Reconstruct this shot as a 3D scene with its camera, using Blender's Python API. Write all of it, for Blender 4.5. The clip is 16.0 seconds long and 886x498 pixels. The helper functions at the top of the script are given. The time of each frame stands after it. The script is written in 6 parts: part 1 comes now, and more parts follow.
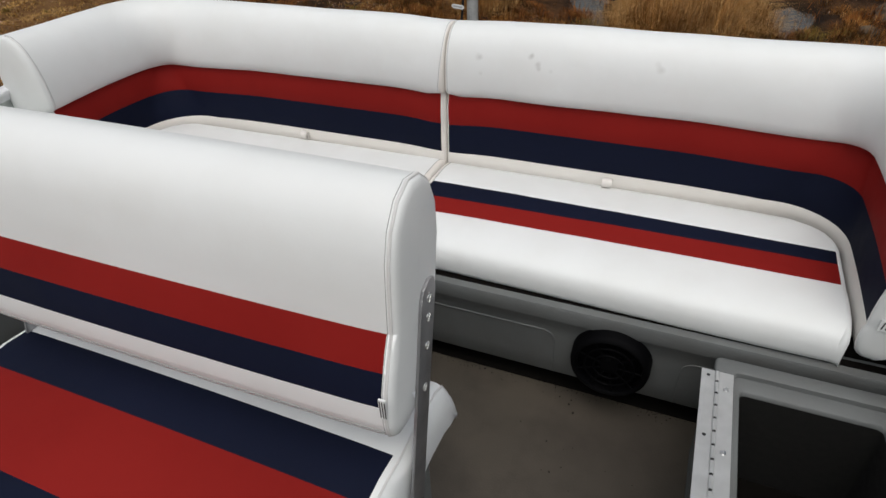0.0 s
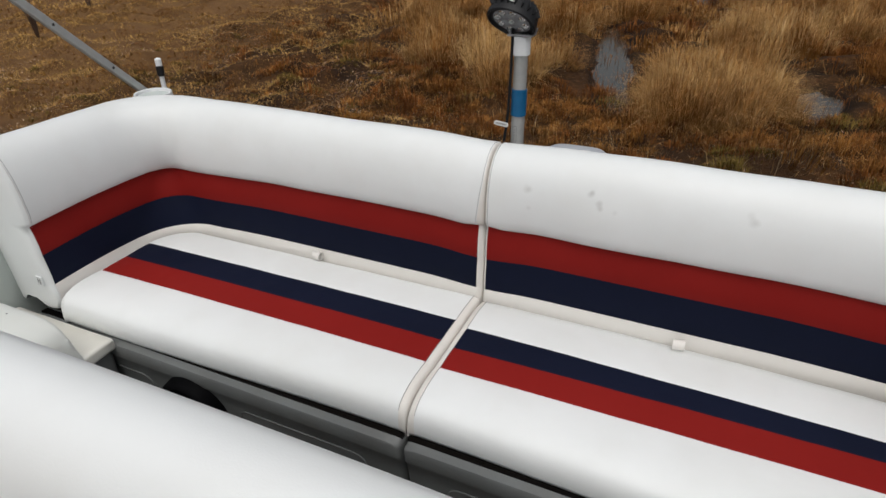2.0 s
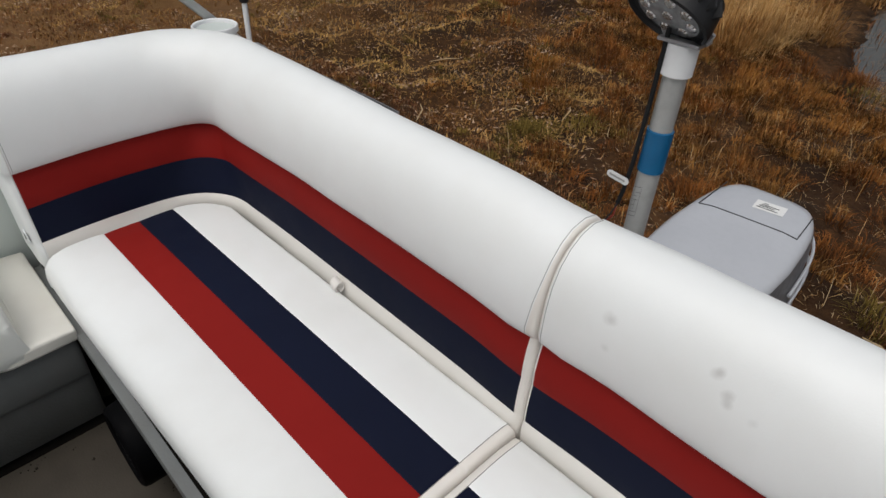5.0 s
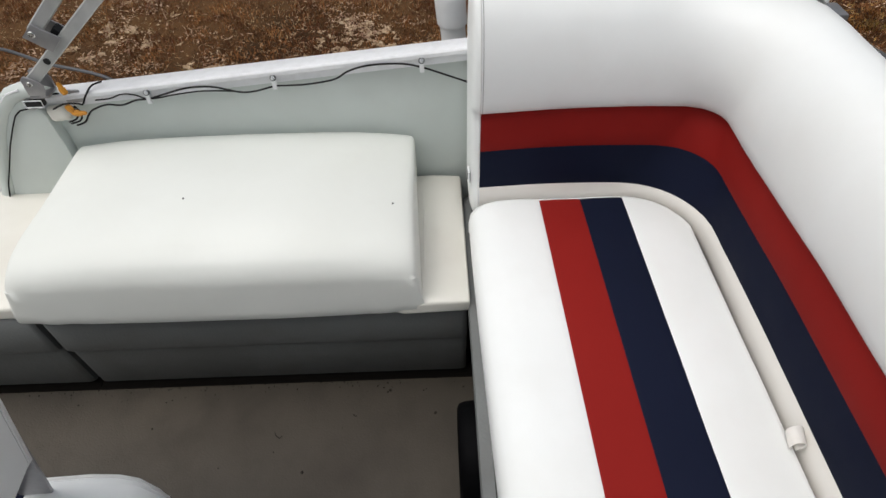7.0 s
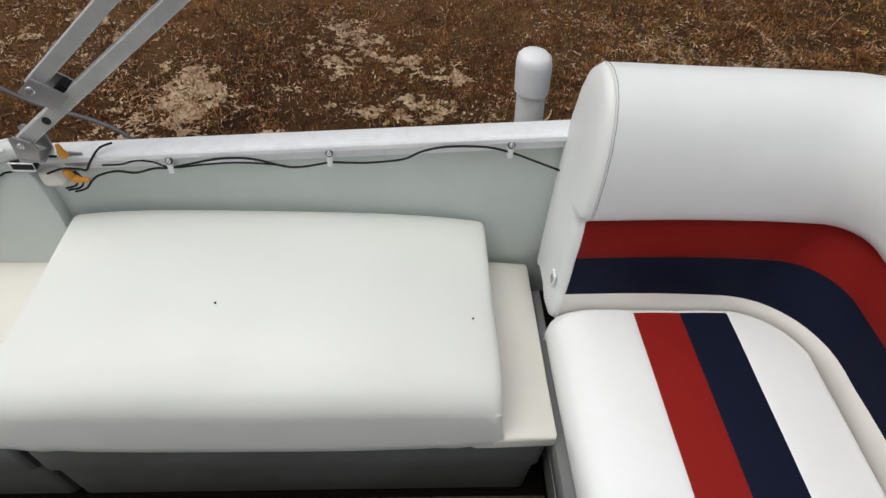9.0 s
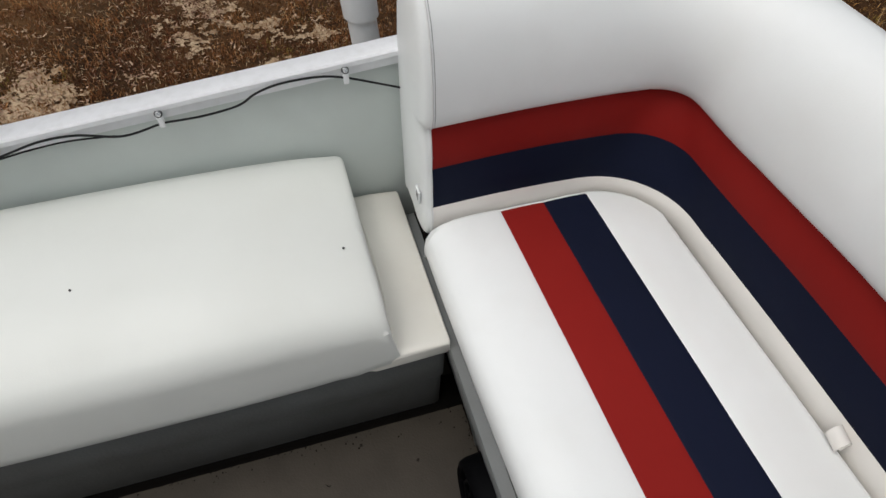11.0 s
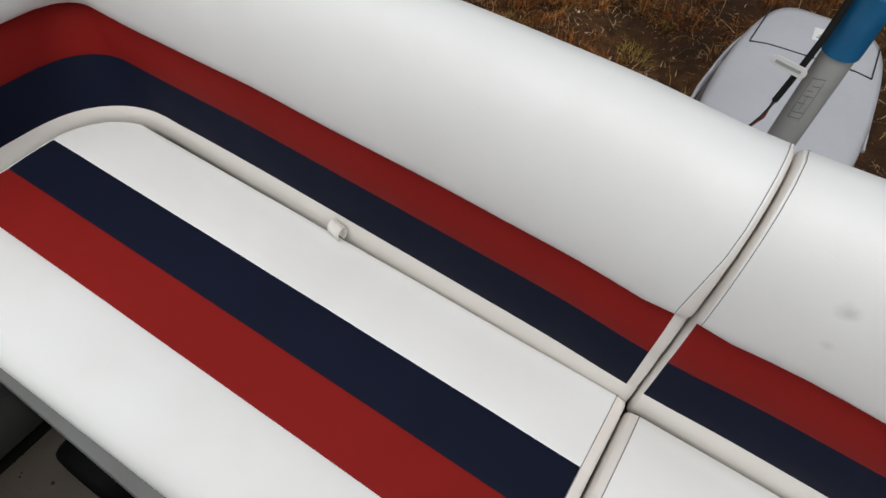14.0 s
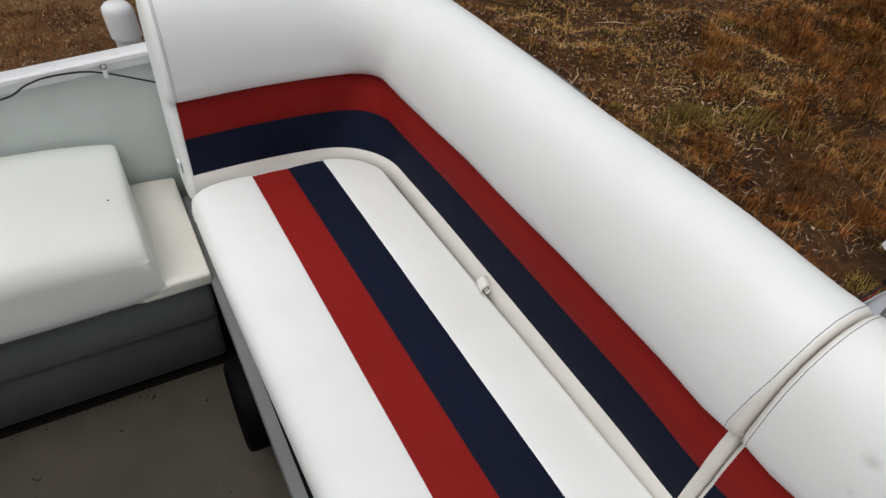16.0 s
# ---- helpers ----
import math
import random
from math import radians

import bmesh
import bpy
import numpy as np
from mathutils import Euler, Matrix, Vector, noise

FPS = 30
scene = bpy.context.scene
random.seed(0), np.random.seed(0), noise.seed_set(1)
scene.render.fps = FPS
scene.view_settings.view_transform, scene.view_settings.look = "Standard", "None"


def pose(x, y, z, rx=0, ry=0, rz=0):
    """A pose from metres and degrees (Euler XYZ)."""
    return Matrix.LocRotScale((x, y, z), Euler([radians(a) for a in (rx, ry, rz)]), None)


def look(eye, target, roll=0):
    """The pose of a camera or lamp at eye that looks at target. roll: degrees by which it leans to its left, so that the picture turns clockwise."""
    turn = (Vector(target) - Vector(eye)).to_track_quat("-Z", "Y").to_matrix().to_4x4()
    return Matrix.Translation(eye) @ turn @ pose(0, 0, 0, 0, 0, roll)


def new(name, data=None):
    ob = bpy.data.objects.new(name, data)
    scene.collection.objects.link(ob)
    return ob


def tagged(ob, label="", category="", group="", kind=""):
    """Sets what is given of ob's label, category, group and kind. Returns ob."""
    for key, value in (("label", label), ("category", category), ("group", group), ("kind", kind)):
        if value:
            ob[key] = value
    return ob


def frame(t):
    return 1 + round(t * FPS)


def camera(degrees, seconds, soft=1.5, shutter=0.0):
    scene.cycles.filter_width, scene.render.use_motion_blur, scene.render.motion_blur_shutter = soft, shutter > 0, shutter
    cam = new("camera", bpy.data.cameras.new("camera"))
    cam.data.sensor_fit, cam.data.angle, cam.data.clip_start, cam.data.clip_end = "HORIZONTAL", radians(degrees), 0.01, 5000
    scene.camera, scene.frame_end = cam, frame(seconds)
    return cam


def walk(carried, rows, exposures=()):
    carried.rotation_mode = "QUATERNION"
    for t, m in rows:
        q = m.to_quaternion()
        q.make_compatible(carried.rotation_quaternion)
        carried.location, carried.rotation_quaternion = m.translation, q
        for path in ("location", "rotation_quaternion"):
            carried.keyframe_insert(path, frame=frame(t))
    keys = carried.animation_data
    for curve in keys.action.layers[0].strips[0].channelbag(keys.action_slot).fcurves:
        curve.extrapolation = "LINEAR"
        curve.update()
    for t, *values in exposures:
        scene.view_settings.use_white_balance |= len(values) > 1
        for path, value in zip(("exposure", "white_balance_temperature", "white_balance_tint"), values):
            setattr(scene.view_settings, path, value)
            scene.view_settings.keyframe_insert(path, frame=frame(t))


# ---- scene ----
cam = camera(72.4, 16.0)
PATH = [
    (0, (0.665, 0.48, 1.22), (0.0, 1.969, 0.062), -2.7),
    (0.5, (0.614, 0.546, 1.232), (-0.034, 2.056, 0.092), -1.7),
    (1, (0.507, 0.636, 1.247), (-0.041, 2.26, 0.216), 0.0),
    (1.5, (0.457, 0.697, 1.247), (-0.092, 2.285, 0.161), -0.4),
    (2, (0.472, 0.788, 1.267), (-0.262, 2.357, 0.267), -1.0),
    (2.5, (0.524, 0.873, 1.282), (-0.316, 2.442, 0.37), -0.8),
    (3, (0.518, 0.956, 1.263), (-0.34, 2.481, 0.293), -1.2),
    (3.2, (0.494, 1.004, 1.257), (-0.339, 2.554, 0.305), 0.2),
    (5.3, (0.304, 1.483, 1.216), (-0.829, 2.473, -0.102), 2.0),
    (5.5, (0.241, 1.505, 1.196), (-0.82, 2.38, -0.257), 2.4),
    (6, (0.114, 1.501, 1.172), (-1.01, 2.159, -0.346), 2.6),
    (6.5, (-0.017, 1.503, 1.202), (-1.323, 1.836, -0.276), -0.3),
    (7, (-0.103, 1.489, 1.212), (-1.468, 1.491, -0.25), -2.0),
    (7.5, (-0.226, 1.392, 1.236), (-1.607, 1.427, -0.209), 2.1),
    (8, (-0.354, 1.306, 1.213), (-1.721, 1.422, -0.243), 5.3),
    (8.2, (-0.386, 1.278, 1.211), (-1.798, 1.391, -0.2), 6.0),
    (10.3, (-0.354, 1.355, 1.174), (-1.577, 1.619, -0.386), 0.0),
    (10.5, (-0.338, 1.367, 1.172), (-1.573, 1.676, -0.37), -0.3),
    (11, (-0.324, 1.368, 1.176), (-1.533, 1.751, -0.371), 1.4),
    (11.5, (-0.286, 1.392, 1.176), (-1.438, 2.004, -0.341), 5.1),
    (12, (-0.181, 1.467, 1.168), (-1.212, 2.389, -0.277), 5.9),
    (12.5, (-0.047, 1.548, 1.178), (-0.795, 2.668, -0.301), 4.0),
    (13, (-0.012, 1.55, 1.166), (-0.756, 2.594, -0.37), 2.0),
    (13.5, (0.002, 1.558, 1.157), (-0.682, 2.55, -0.439), 3.3),
    (14, (-0.051, 1.56, 1.147), (-0.633, 2.593, -0.464), 5.0),
    (14.5, (-0.051, 1.556, 1.134), (-0.518, 2.603, -0.505), 10.5),
    (15, (0.043, 1.563, 1.143), (-0.688, 2.53, -0.447), 6.4),
    (15.5, (0.133, 1.535, 1.17), (-0.906, 2.362, -0.326), 4.6),
    (16, (0.161, 1.466, 1.199), (-1.097, 2.275, -0.128), 5.8),
]
walk(cam, [(t, look(eye, target, roll)) for t, eye, target, roll in PATH], [(0, -0.16), (1.5, -0.22), (2.5, -0.16), (5.5, -0.18), (6.2, -0.14), (7, 0.05), (7.5, -0.01), (8.2, -0.04), (10.5, -0.15), (11.5, -0.19), (12.5, -0.23), (14.5, -0.25), (16, -0.16)])

# ---------------------------------------------------------------- light
world = bpy.data.worlds.new("world")
scene.world = world
world.use_nodes = True
wn = world.node_tree
wn.nodes.clear()
sky = wn.nodes.new("ShaderNodeTexSky")
sky.sky_type = "NISHITA"
sky.sun_disc = False
sky.sun_elevation = radians(66)
sky.sun_rotation = radians(162)
sky.dust_density = 6.0
sky.air_density = 1.6
grey = wn.nodes.new("ShaderNodeHueSaturation")
grey.inputs["Saturation"].default_value = 0.38
back = wn.nodes.new("ShaderNodeBackground")
back.inputs["Strength"].default_value = 0.092
wout = wn.nodes.new("ShaderNodeOutputWorld")
wn.links.new(sky.outputs[0], grey.inputs["Color"])
wn.links.new(grey.outputs[0], back.inputs["Color"])
wn.links.new(back.outputs[0], wout.inputs["Surface"])

sun = new("sun", bpy.data.lights.new("sun", "SUN"))
sun.data.energy = 1.27
sun.data.angle = radians(60)
sun.data.color = (1.0, 0.995, 0.985)
sun.matrix_world = look((0, 0, 9.9), (-1.2, 4.25, 0))

# ---------------------------------------------------------------- materials


def mat(name, c1, c2=None, scale=6.0, rough=0.5, rough2=None, metal=0.0, bump=0.0, bump_scale=300.0, fine=None, fine_scale=60.0,
        fine_amount=0.15, spec=0.5, detail=6.0, random_by="", ramp=None, ramp_mix=0.62, contrast=(0.35, 0.65), coat=0.0, wrinkle=0.0, thin=0.0, fine_range=(0.45, 0.75), stretch=(1, 1, 1), bump_distance=0.002):
    """A surface with two scales of colour variation, varied gloss and a fine relief."""
    m = bpy.data.materials.new(name)
    m.use_nodes = True
    nt = m.node_tree
    p = nt.nodes["Principled BSDF"]
    p.inputs["Metallic"].default_value = metal
    p.inputs["Specular IOR Level"].default_value = spec
    p.inputs["Coat Weight"].default_value = coat
    tc = nt.nodes.new("ShaderNodeTexCoord")
    mp = nt.nodes.new("ShaderNodeMapping")
    mp.inputs["Scale"].default_value = stretch
    nt.links.new(tc.outputs["Object"], mp.inputs["Vector"])

    def noise_node(s, d=detail):
        n = nt.nodes.new("ShaderNodeTexNoise")
        n.inputs["Scale"].default_value = s
        n.inputs["Detail"].default_value = d
        nt.links.new(mp.outputs[0], n.inputs["Vector"])
        return n

    def spread(socket, lo, hi, a, b):
        r = nt.nodes.new("ShaderNodeMapRange")
        for key, v in zip(("From Min", "From Max", "To Min", "To Max"), (lo, hi, a, b)):
            r.inputs[key].default_value = v
        nt.links.new(socket, r.inputs["Value"])
        return r.outputs[0]

    def mix(fac, a, b, blend="MIX"):
        x = nt.nodes.new("ShaderNodeMix")
        x.data_type, x.blend_type = "RGBA", blend
        if isinstance(fac, float):
            x.inputs[0].default_value = fac
        else:
            nt.links.new(fac, x.inputs[0])
        for k, v in ((6, a), (7, b)):
            if isinstance(v, tuple):
                x.inputs[k].default_value = (*v[:3], 1)
            else:
                nt.links.new(v, x.inputs[k])
        return x.outputs[2]

    big = noise_node(scale)
    fac = spread(big.outputs["Fac"], contrast[0], contrast[1], 0, 1)
    col = mix(fac, c1, c2 or tuple(x * 0.9 for x in c1))
    if ramp:
        rnd = nt.nodes.new("ShaderNodeNewGeometry") if random_by == "island" else nt.nodes.new("ShaderNodeObjectInfo")
        cr = nt.nodes.new("ShaderNodeValToRGB")
        while len(cr.color_ramp.elements) < len(ramp):
            cr.color_ramp.elements.new(0.5)
        for e, (pos, c) in zip(cr.color_ramp.elements, ramp):
            e.position, e.color = pos, (*c, 1)
        nt.links.new(rnd.outputs["Random Per Island" if random_by == "island" else "Random"], cr.inputs[0])
        col = mix(ramp_mix, col, cr.outputs[0])
    small = noise_node(fine_scale, 4.0)
    if fine is None:
        fine = tuple(x * 0.8 for x in c1)
    col = mix(spread(small.outputs["Fac"], fine_range[0], fine_range[1], 0, fine_amount), col, fine)
    nt.links.new(col, p.inputs["Base Color"])
    nt.links.new(spread(small.outputs["Fac"], 0.3, 0.7, rough, rough2 if rough2 is not None else min(1, rough + 0.12)), p.inputs["Roughness"])
    if bump:
        bn = noise_node(bump_scale, 3.0)
        b = nt.nodes.new("ShaderNodeBump")
        b.inputs["Strength"].default_value = bump
        b.inputs["Distance"].default_value = bump_distance
        nt.links.new(bn.outputs["Fac"], b.inputs["Height"])
        if wrinkle:                      # slack, slightly uneven sheet
            wnoise = noise_node(11.0, 2.0)
            wb = nt.nodes.new("ShaderNodeBump")
            wb.inputs["Strength"].default_value = 0.5
            wb.inputs["Distance"].default_value = wrinkle
            nt.links.new(wnoise.outputs["Fac"], wb.inputs["Height"])
            nt.links.new(wb.outputs[0], b.inputs["Normal"])
        nt.links.new(b.outputs[0], p.inputs["Normal"])
    if thin:                         # light passing through thin dry leaves
        tr = nt.nodes.new("ShaderNodeBsdfTranslucent")
        nt.links.new(col, tr.inputs["Color"])
        ms = nt.nodes.new("ShaderNodeMixShader")
        ms.inputs[0].default_value = thin
        nt.links.new(p.outputs[0], ms.inputs[1])
        nt.links.new(tr.outputs[0], ms.inputs[2])
        nt.links.new(ms.outputs[0], nt.nodes["Material Output"].inputs["Surface"])
    return m


MATT = dict(wrinkle=0.004, rough=0.60, bump=0.25, bump_scale=420.0, bump_distance=0.0006, scale=3.0)
VINYL = dict(wrinkle=0.006, rough=0.42, bump=0.25, bump_scale=420.0, bump_distance=0.0006, scale=3.0)
white = mat("white_vinyl", (0.84, 0.86, 0.86), (0.81, 0.83, 0.828), fine=(0.68, 0.67, 0.63), fine_scale=7.0, fine_amount=0.2, **VINYL)
cream = mat("cream_vinyl", (0.78, 0.80, 0.765), (0.75, 0.77, 0.735), fine=(0.68, 0.68, 0.62), fine_scale=7.0, fine_amount=0.14, **VINYL)
ivory = mat("ivory_vinyl", (0.775, 0.76, 0.70), (0.73, 0.712, 0.65), fine=(0.55, 0.5, 0.42), fine_scale=8.0, fine_amount=0.2, **VINYL)
red = mat("red_vinyl", (0.245, 0.0138, 0.0115), (0.215, 0.0114, 0.0096), fine=(0.262, 0.019, 0.0155), fine_scale=14.0, fine_amount=0.25, spec=0.08, **MATT)
navy = mat("navy_vinyl", (0.0074, 0.0103, 0.0265), (0.0062, 0.0086, 0.0215), fine=(0.0095, 0.0128, 0.031), fine_scale=14.0, fine_amount=0.25, spec=0.08, **MATT)
band_white = mat("off_white_boxing_vinyl", (0.80, 0.775, 0.735), (0.77, 0.742, 0.70), fine=(0.62, 0.58, 0.52), fine_scale=9.0, fine_amount=0.18, **VINYL)
piping = mat("white_piping", (0.78, 0.78, 0.77), rough=0.4, scale=12)
thread = mat("grey_thread", (0.30, 0.30, 0.295), rough=0.8)
dark_steel = mat("dark_steel", (0.12, 0.12, 0.125), (0.07, 0.07, 0.075), rough=0.45, metal=0.8, scale=14)
moulded = mat("grey_moulded_plastic", (0.152, 0.161, 0.160), (0.124, 0.131, 0.130), scale=4, rough=0.5, bump=0.35, bump_scale=180, fine=(0.11, 0.10, 0.09), fine_scale=11, fine_amount=0.3)
panel_skin = mat("pale_fence_panel", (0.58, 0.63, 0.605), (0.54, 0.59, 0.565), scale=2.5, rough=0.4, fine=(0.42, 0.43, 0.40), fine_scale=6, fine_amount=0.25)
alu = mat("brushed_aluminium", (0.60, 0.61, 0.61), (0.5, 0.51, 0.51), scale=9, rough=0.33, metal=0.9, bump=0.15, bump_scale=200, stretch=(1, 0.1, 1))
alu_white = mat("white_painted_rail", (0.85, 0.86, 0.88), (0.80, 0.81, 0.83), scale=5, rough=0.32, fine=(0.5, 0.5, 0.48), fine_amount=0.2)
bright_alu = mat("bright_aluminium", (0.56, 0.57, 0.57), (0.47, 0.48, 0.48), scale=20, rough=0.38, metal=0.45, bump=0.1, bump_scale=200)
steel = mat("dull_steel", (0.42, 0.42, 0.43), (0.33, 0.33, 0.34), scale=14, rough=0.4, metal=0.85, bump=0.2, bump_scale=150)
chrome = mat("bright_screw", (0.75, 0.75, 0.74), rough=0.22, metal=1.0)
mesh_black = mat("flat_black_grille", (0.002, 0.002, 0.0025), rough=0.55, spec=0.05)
black = mat("black_plastic", (0.010, 0.010, 0.011), (0.014, 0.014, 0.015), rough=0.4, bump=0.2, bump_scale=160, spec=0.3)
well_shade = mat("locker_well_shade", (0.005, 0.0045, 0.004), (0.003, 0.003, 0.0025), rough=0.7, scale=5)
pole_skin = mat("satin_grey_pole", (0.44, 0.44, 0.43), (0.39, 0.39, 0.38), scale=10, rough=0.4, metal=0.25, fine=(0.25, 0.25, 0.24), fine_amount=0.3)
faint_ink = mat("faint_ink", (0.2, 0.2, 0.2), rough=0.6)
rubber = mat("black_rubber", (0.012, 0.012, 0.013), rough=0.6, spec=0.25)
# near-black: real foot dirt, and shade painted into gaps and recesses
grime = mat("grime_and_gap_shade", (0.006, 0.0052, 0.0045), rough=0.9, spec=0.05)
deck_mat = mat("tan_deck_vinyl", (0.085, 0.071, 0.054), (0.055, 0.046, 0.035), scale=2.2, rough=0.6, bump=0.4, bump_scale=240, fine=(0.03, 0.023, 0.018), fine_scale=10, fine_amount=0.45)
dirt = mat("dark_crumbs", (0.02, 0.015, 0.01), rough=0.9)
pvc = mat("white_pvc", (0.83, 0.84, 0.85), (0.77, 0.78, 0.79), scale=12, rough=0.35)
blue_wrap = mat("blue_tape", (0.0, 0.115, 0.27), (0.0, 0.09, 0.22), scale=22, rough=0.38, bump=0.3, bump_scale=90)
orange = mat("orange_plastic", (0.75, 0.33, 0.03), (0.6, 0.24, 0.02), scale=30, rough=0.4)
cowl_grey = mat("light_grey_cowl", (0.46, 0.475, 0.51), (0.42, 0.435, 0.47), scale=4, rough=0.3, coat=0.3)
cowl_dark = mat("dark_grey_cowl_side", (0.11, 0.115, 0.125), (0.14, 0.145, 0.155), scale=6, rough=0.35)
paper = mat("white_label", (0.75, 0.75, 0.74), rough=0.5)
ink = mat("black_ink", (0.015, 0.015, 0.016), rough=0.5)
tarp_grey = mat("grey_rub_rail", (0.075, 0.08, 0.088), (0.055, 0.06, 0.066), scale=9, rough=0.45, bump=0.3, bump_scale=120)
lens_mat = mat("lamp_lens", (0.32, 0.33, 0.34), (0.2, 0.2, 0.21), scale=60, rough=0.15, coat=0.6)
reflector = mat("lamp_reflector", (0.8, 0.8, 0.8), rough=0.12, metal=1.0)
wood = mat("weathered_wood", (0.22, 0.165, 0.115), (0.14, 0.105, 0.075), scale=5, rough=0.8, bump=0.5, bump_scale=80, stretch=(1, 6, 6))
stone = mat("grey_stone", (0.125, 0.088, 0.056), (0.065, 0.044, 0.028), scale=5, rough=0.85, bump=0.8, bump_scale=40, bump_distance=0.01)
galv = mat("galvanised_steel", (0.56, 0.57, 0.56), (0.48, 0.49, 0.485), scale=18, rough=0.5, metal=0.55)
teal_mat = mat("teal_plastic", (0.02, 0.18, 0.2), rough=0.5)
brown_paint = mat("faded_brown_boards", (0.085, 0.048, 0.030), (0.06, 0.034, 0.022), scale=6, rough=0.8)
water = mat("still_puddle_water", (0.035, 0.03, 0.024), (0.05, 0.04, 0.03), scale=2, rough=0.04, rough2=0.12, bump=0.12, bump_scale=14, bump_distance=0.01)
clear = bpy.data.materials.new("clear_plastic")
clear.use_nodes = True
clear.node_tree.nodes["Principled BSDF"].inputs["Transmission Weight"].default_value = 0.9
clear.node_tree.nodes["Principled BSDF"].inputs["Roughness"].default_value = 0.15
clear.node_tree.nodes["Principled BSDF"].inputs["IOR"].default_value = 1.45
soil = mat("dry_soil_and_thatch", (0.030, 0.015, 0.007), (0.112, 0.052, 0.019), scale=1.1, rough=0.95, bump=1.0, bump_scale=60, bump_distance=0.03,
           fine=(0.022, 0.011, 0.006), fine_scale=14, fine_amount=0.7, fine_range=(0.40, 0.66), contrast=(0.36, 0.70), spec=0.15, detail=10)
GRASS = dict(rough=0.8, spec=0.12, scale=2.2, random_by="island", fine_scale=9.0, fine_range=(0.44, 0.62), contrast=(0.42, 0.6), detail=4.0, ramp_mix=0.42, thin=0.10)
short_grass = mat("short_dead_grass", (0.36, 0.155, 0.055), (0.15, 0.046, 0.024), fine=(0.05, 0.022, 0.011), fine_amount=0.6,
                  ramp=[(0.0, (0.035, 0.014, 0.006)), (0.3, (0.11, 0.043, 0.014)), (0.58, (0.22, 0.10, 0.028)), (0.78, (0.36, 0.21, 0.075)), (0.9, (0.55, 0.40, 0.21)), (1.0, (0.72, 0.60, 0.43))], **GRASS)
yard_turf = mat("golden_brown_turf", (0.60, 0.37, 0.125), (0.25, 0.118, 0.038), fine=(0.14, 0.07, 0.024), fine_amount=0.5,
                ramp=[(0.0, (0.06, 0.03, 0.011)), (0.35, (0.24, 0.115, 0.034)), (0.7, (0.40, 0.22, 0.066)), (1.0, (0.58, 0.39, 0.17))], **{**GRASS, "scale": 0.8, "ramp_mix": 0.3, "detail": 6.0})
rough_grass = mat("rough_rusty_grass", (0.40, 0.185, 0.046), (0.055, 0.023, 0.008), fine=(0.028, 0.013, 0.006), fine_amount=0.7,
                  ramp=[(0.0, (0.04, 0.016, 0.006)), (0.35, (0.12, 0.045, 0.012)), (0.65, (0.23, 0.105, 0.027)), (0.88, (0.44, 0.25, 0.075)), (1.0, (0.70, 0.52, 0.28))], **{**GRASS, "scale": 3.4, "contrast": (0.44, 0.57), "ramp_mix": 0.34})
dark_grass = mat("dark_rust_grass", (0.38, 0.135, 0.03), (0.085, 0.028, 0.009), fine=(0.03, 0.013, 0.006), fine_amount=0.5,
                 ramp=[(0.0, (0.03, 0.012, 0.005)), (0.5, (0.19, 0.066, 0.017)), (1.0, (0.42, 0.19, 0.05))], **GRASS)
tall_grass = mat("tall_tan_grass", (0.62, 0.32, 0.092), (0.36, 0.152, 0.032), fine=(0.06, 0.026, 0.008), fine_amount=0.6,
                 ramp=[(0.0, (0.2, 0.09, 0.026)), (0.3, (0.42, 0.23, 0.075)), (0.7, (0.62, 0.40, 0.18)), (1.0, (0.74, 0.55, 0.31))], **GRASS)
rust_grass = mat("orange_rust_grass", (0.44, 0.19, 0.040), (0.22, 0.080, 0.018), fine=(0.06, 0.024, 0.008), fine_amount=0.5,
                 ramp=[(0.0, (0.06, 0.022, 0.007)), (0.4, (0.22, 0.085, 0.02)), (0.8, (0.40, 0.19, 0.05)), (1.0, (0.60, 0.36, 0.13))], **GRASS)
straw_grass = mat("pale_straw_grass", (0.72, 0.46, 0.19), (0.52, 0.29, 0.09), fine=(0.18, 0.09, 0.03), fine_amount=0.4,
                  ramp=[(0.0, (0.26, 0.13, 0.04)), (0.4, (0.54, 0.33, 0.12)), (1.0, (0.80, 0.62, 0.38))], **GRASS)
green_grass = mat("olive_grass", (0.115, 0.078, 0.016), (0.25, 0.165, 0.04),
                  ramp=[(0.0, (0.035, 0.024, 0.006)), (0.5, (0.15, 0.102, 0.021)), (1.0, (0.30, 0.22, 0.065))], **GRASS)
chips = mat("pale_bark_chips", (0.56, 0.40, 0.27), (0.24, 0.13, 0.08), rough=0.85, scale=7, random_by="island")
sand = mat("pale_sandy_soil", (0.32, 0.215, 0.13), (0.54, 0.41, 0.27), scale=14, rough=0.95, bump=0.8, bump_scale=90, bump_distance=0.01, fine=(0.12, 0.07, 0.04), fine_scale=45, fine_amount=0.9, spec=0.1)
straw = mat("pale_straw", (0.46, 0.34, 0.19), (0.36, 0.25, 0.13), rough=0.7, scale=5)


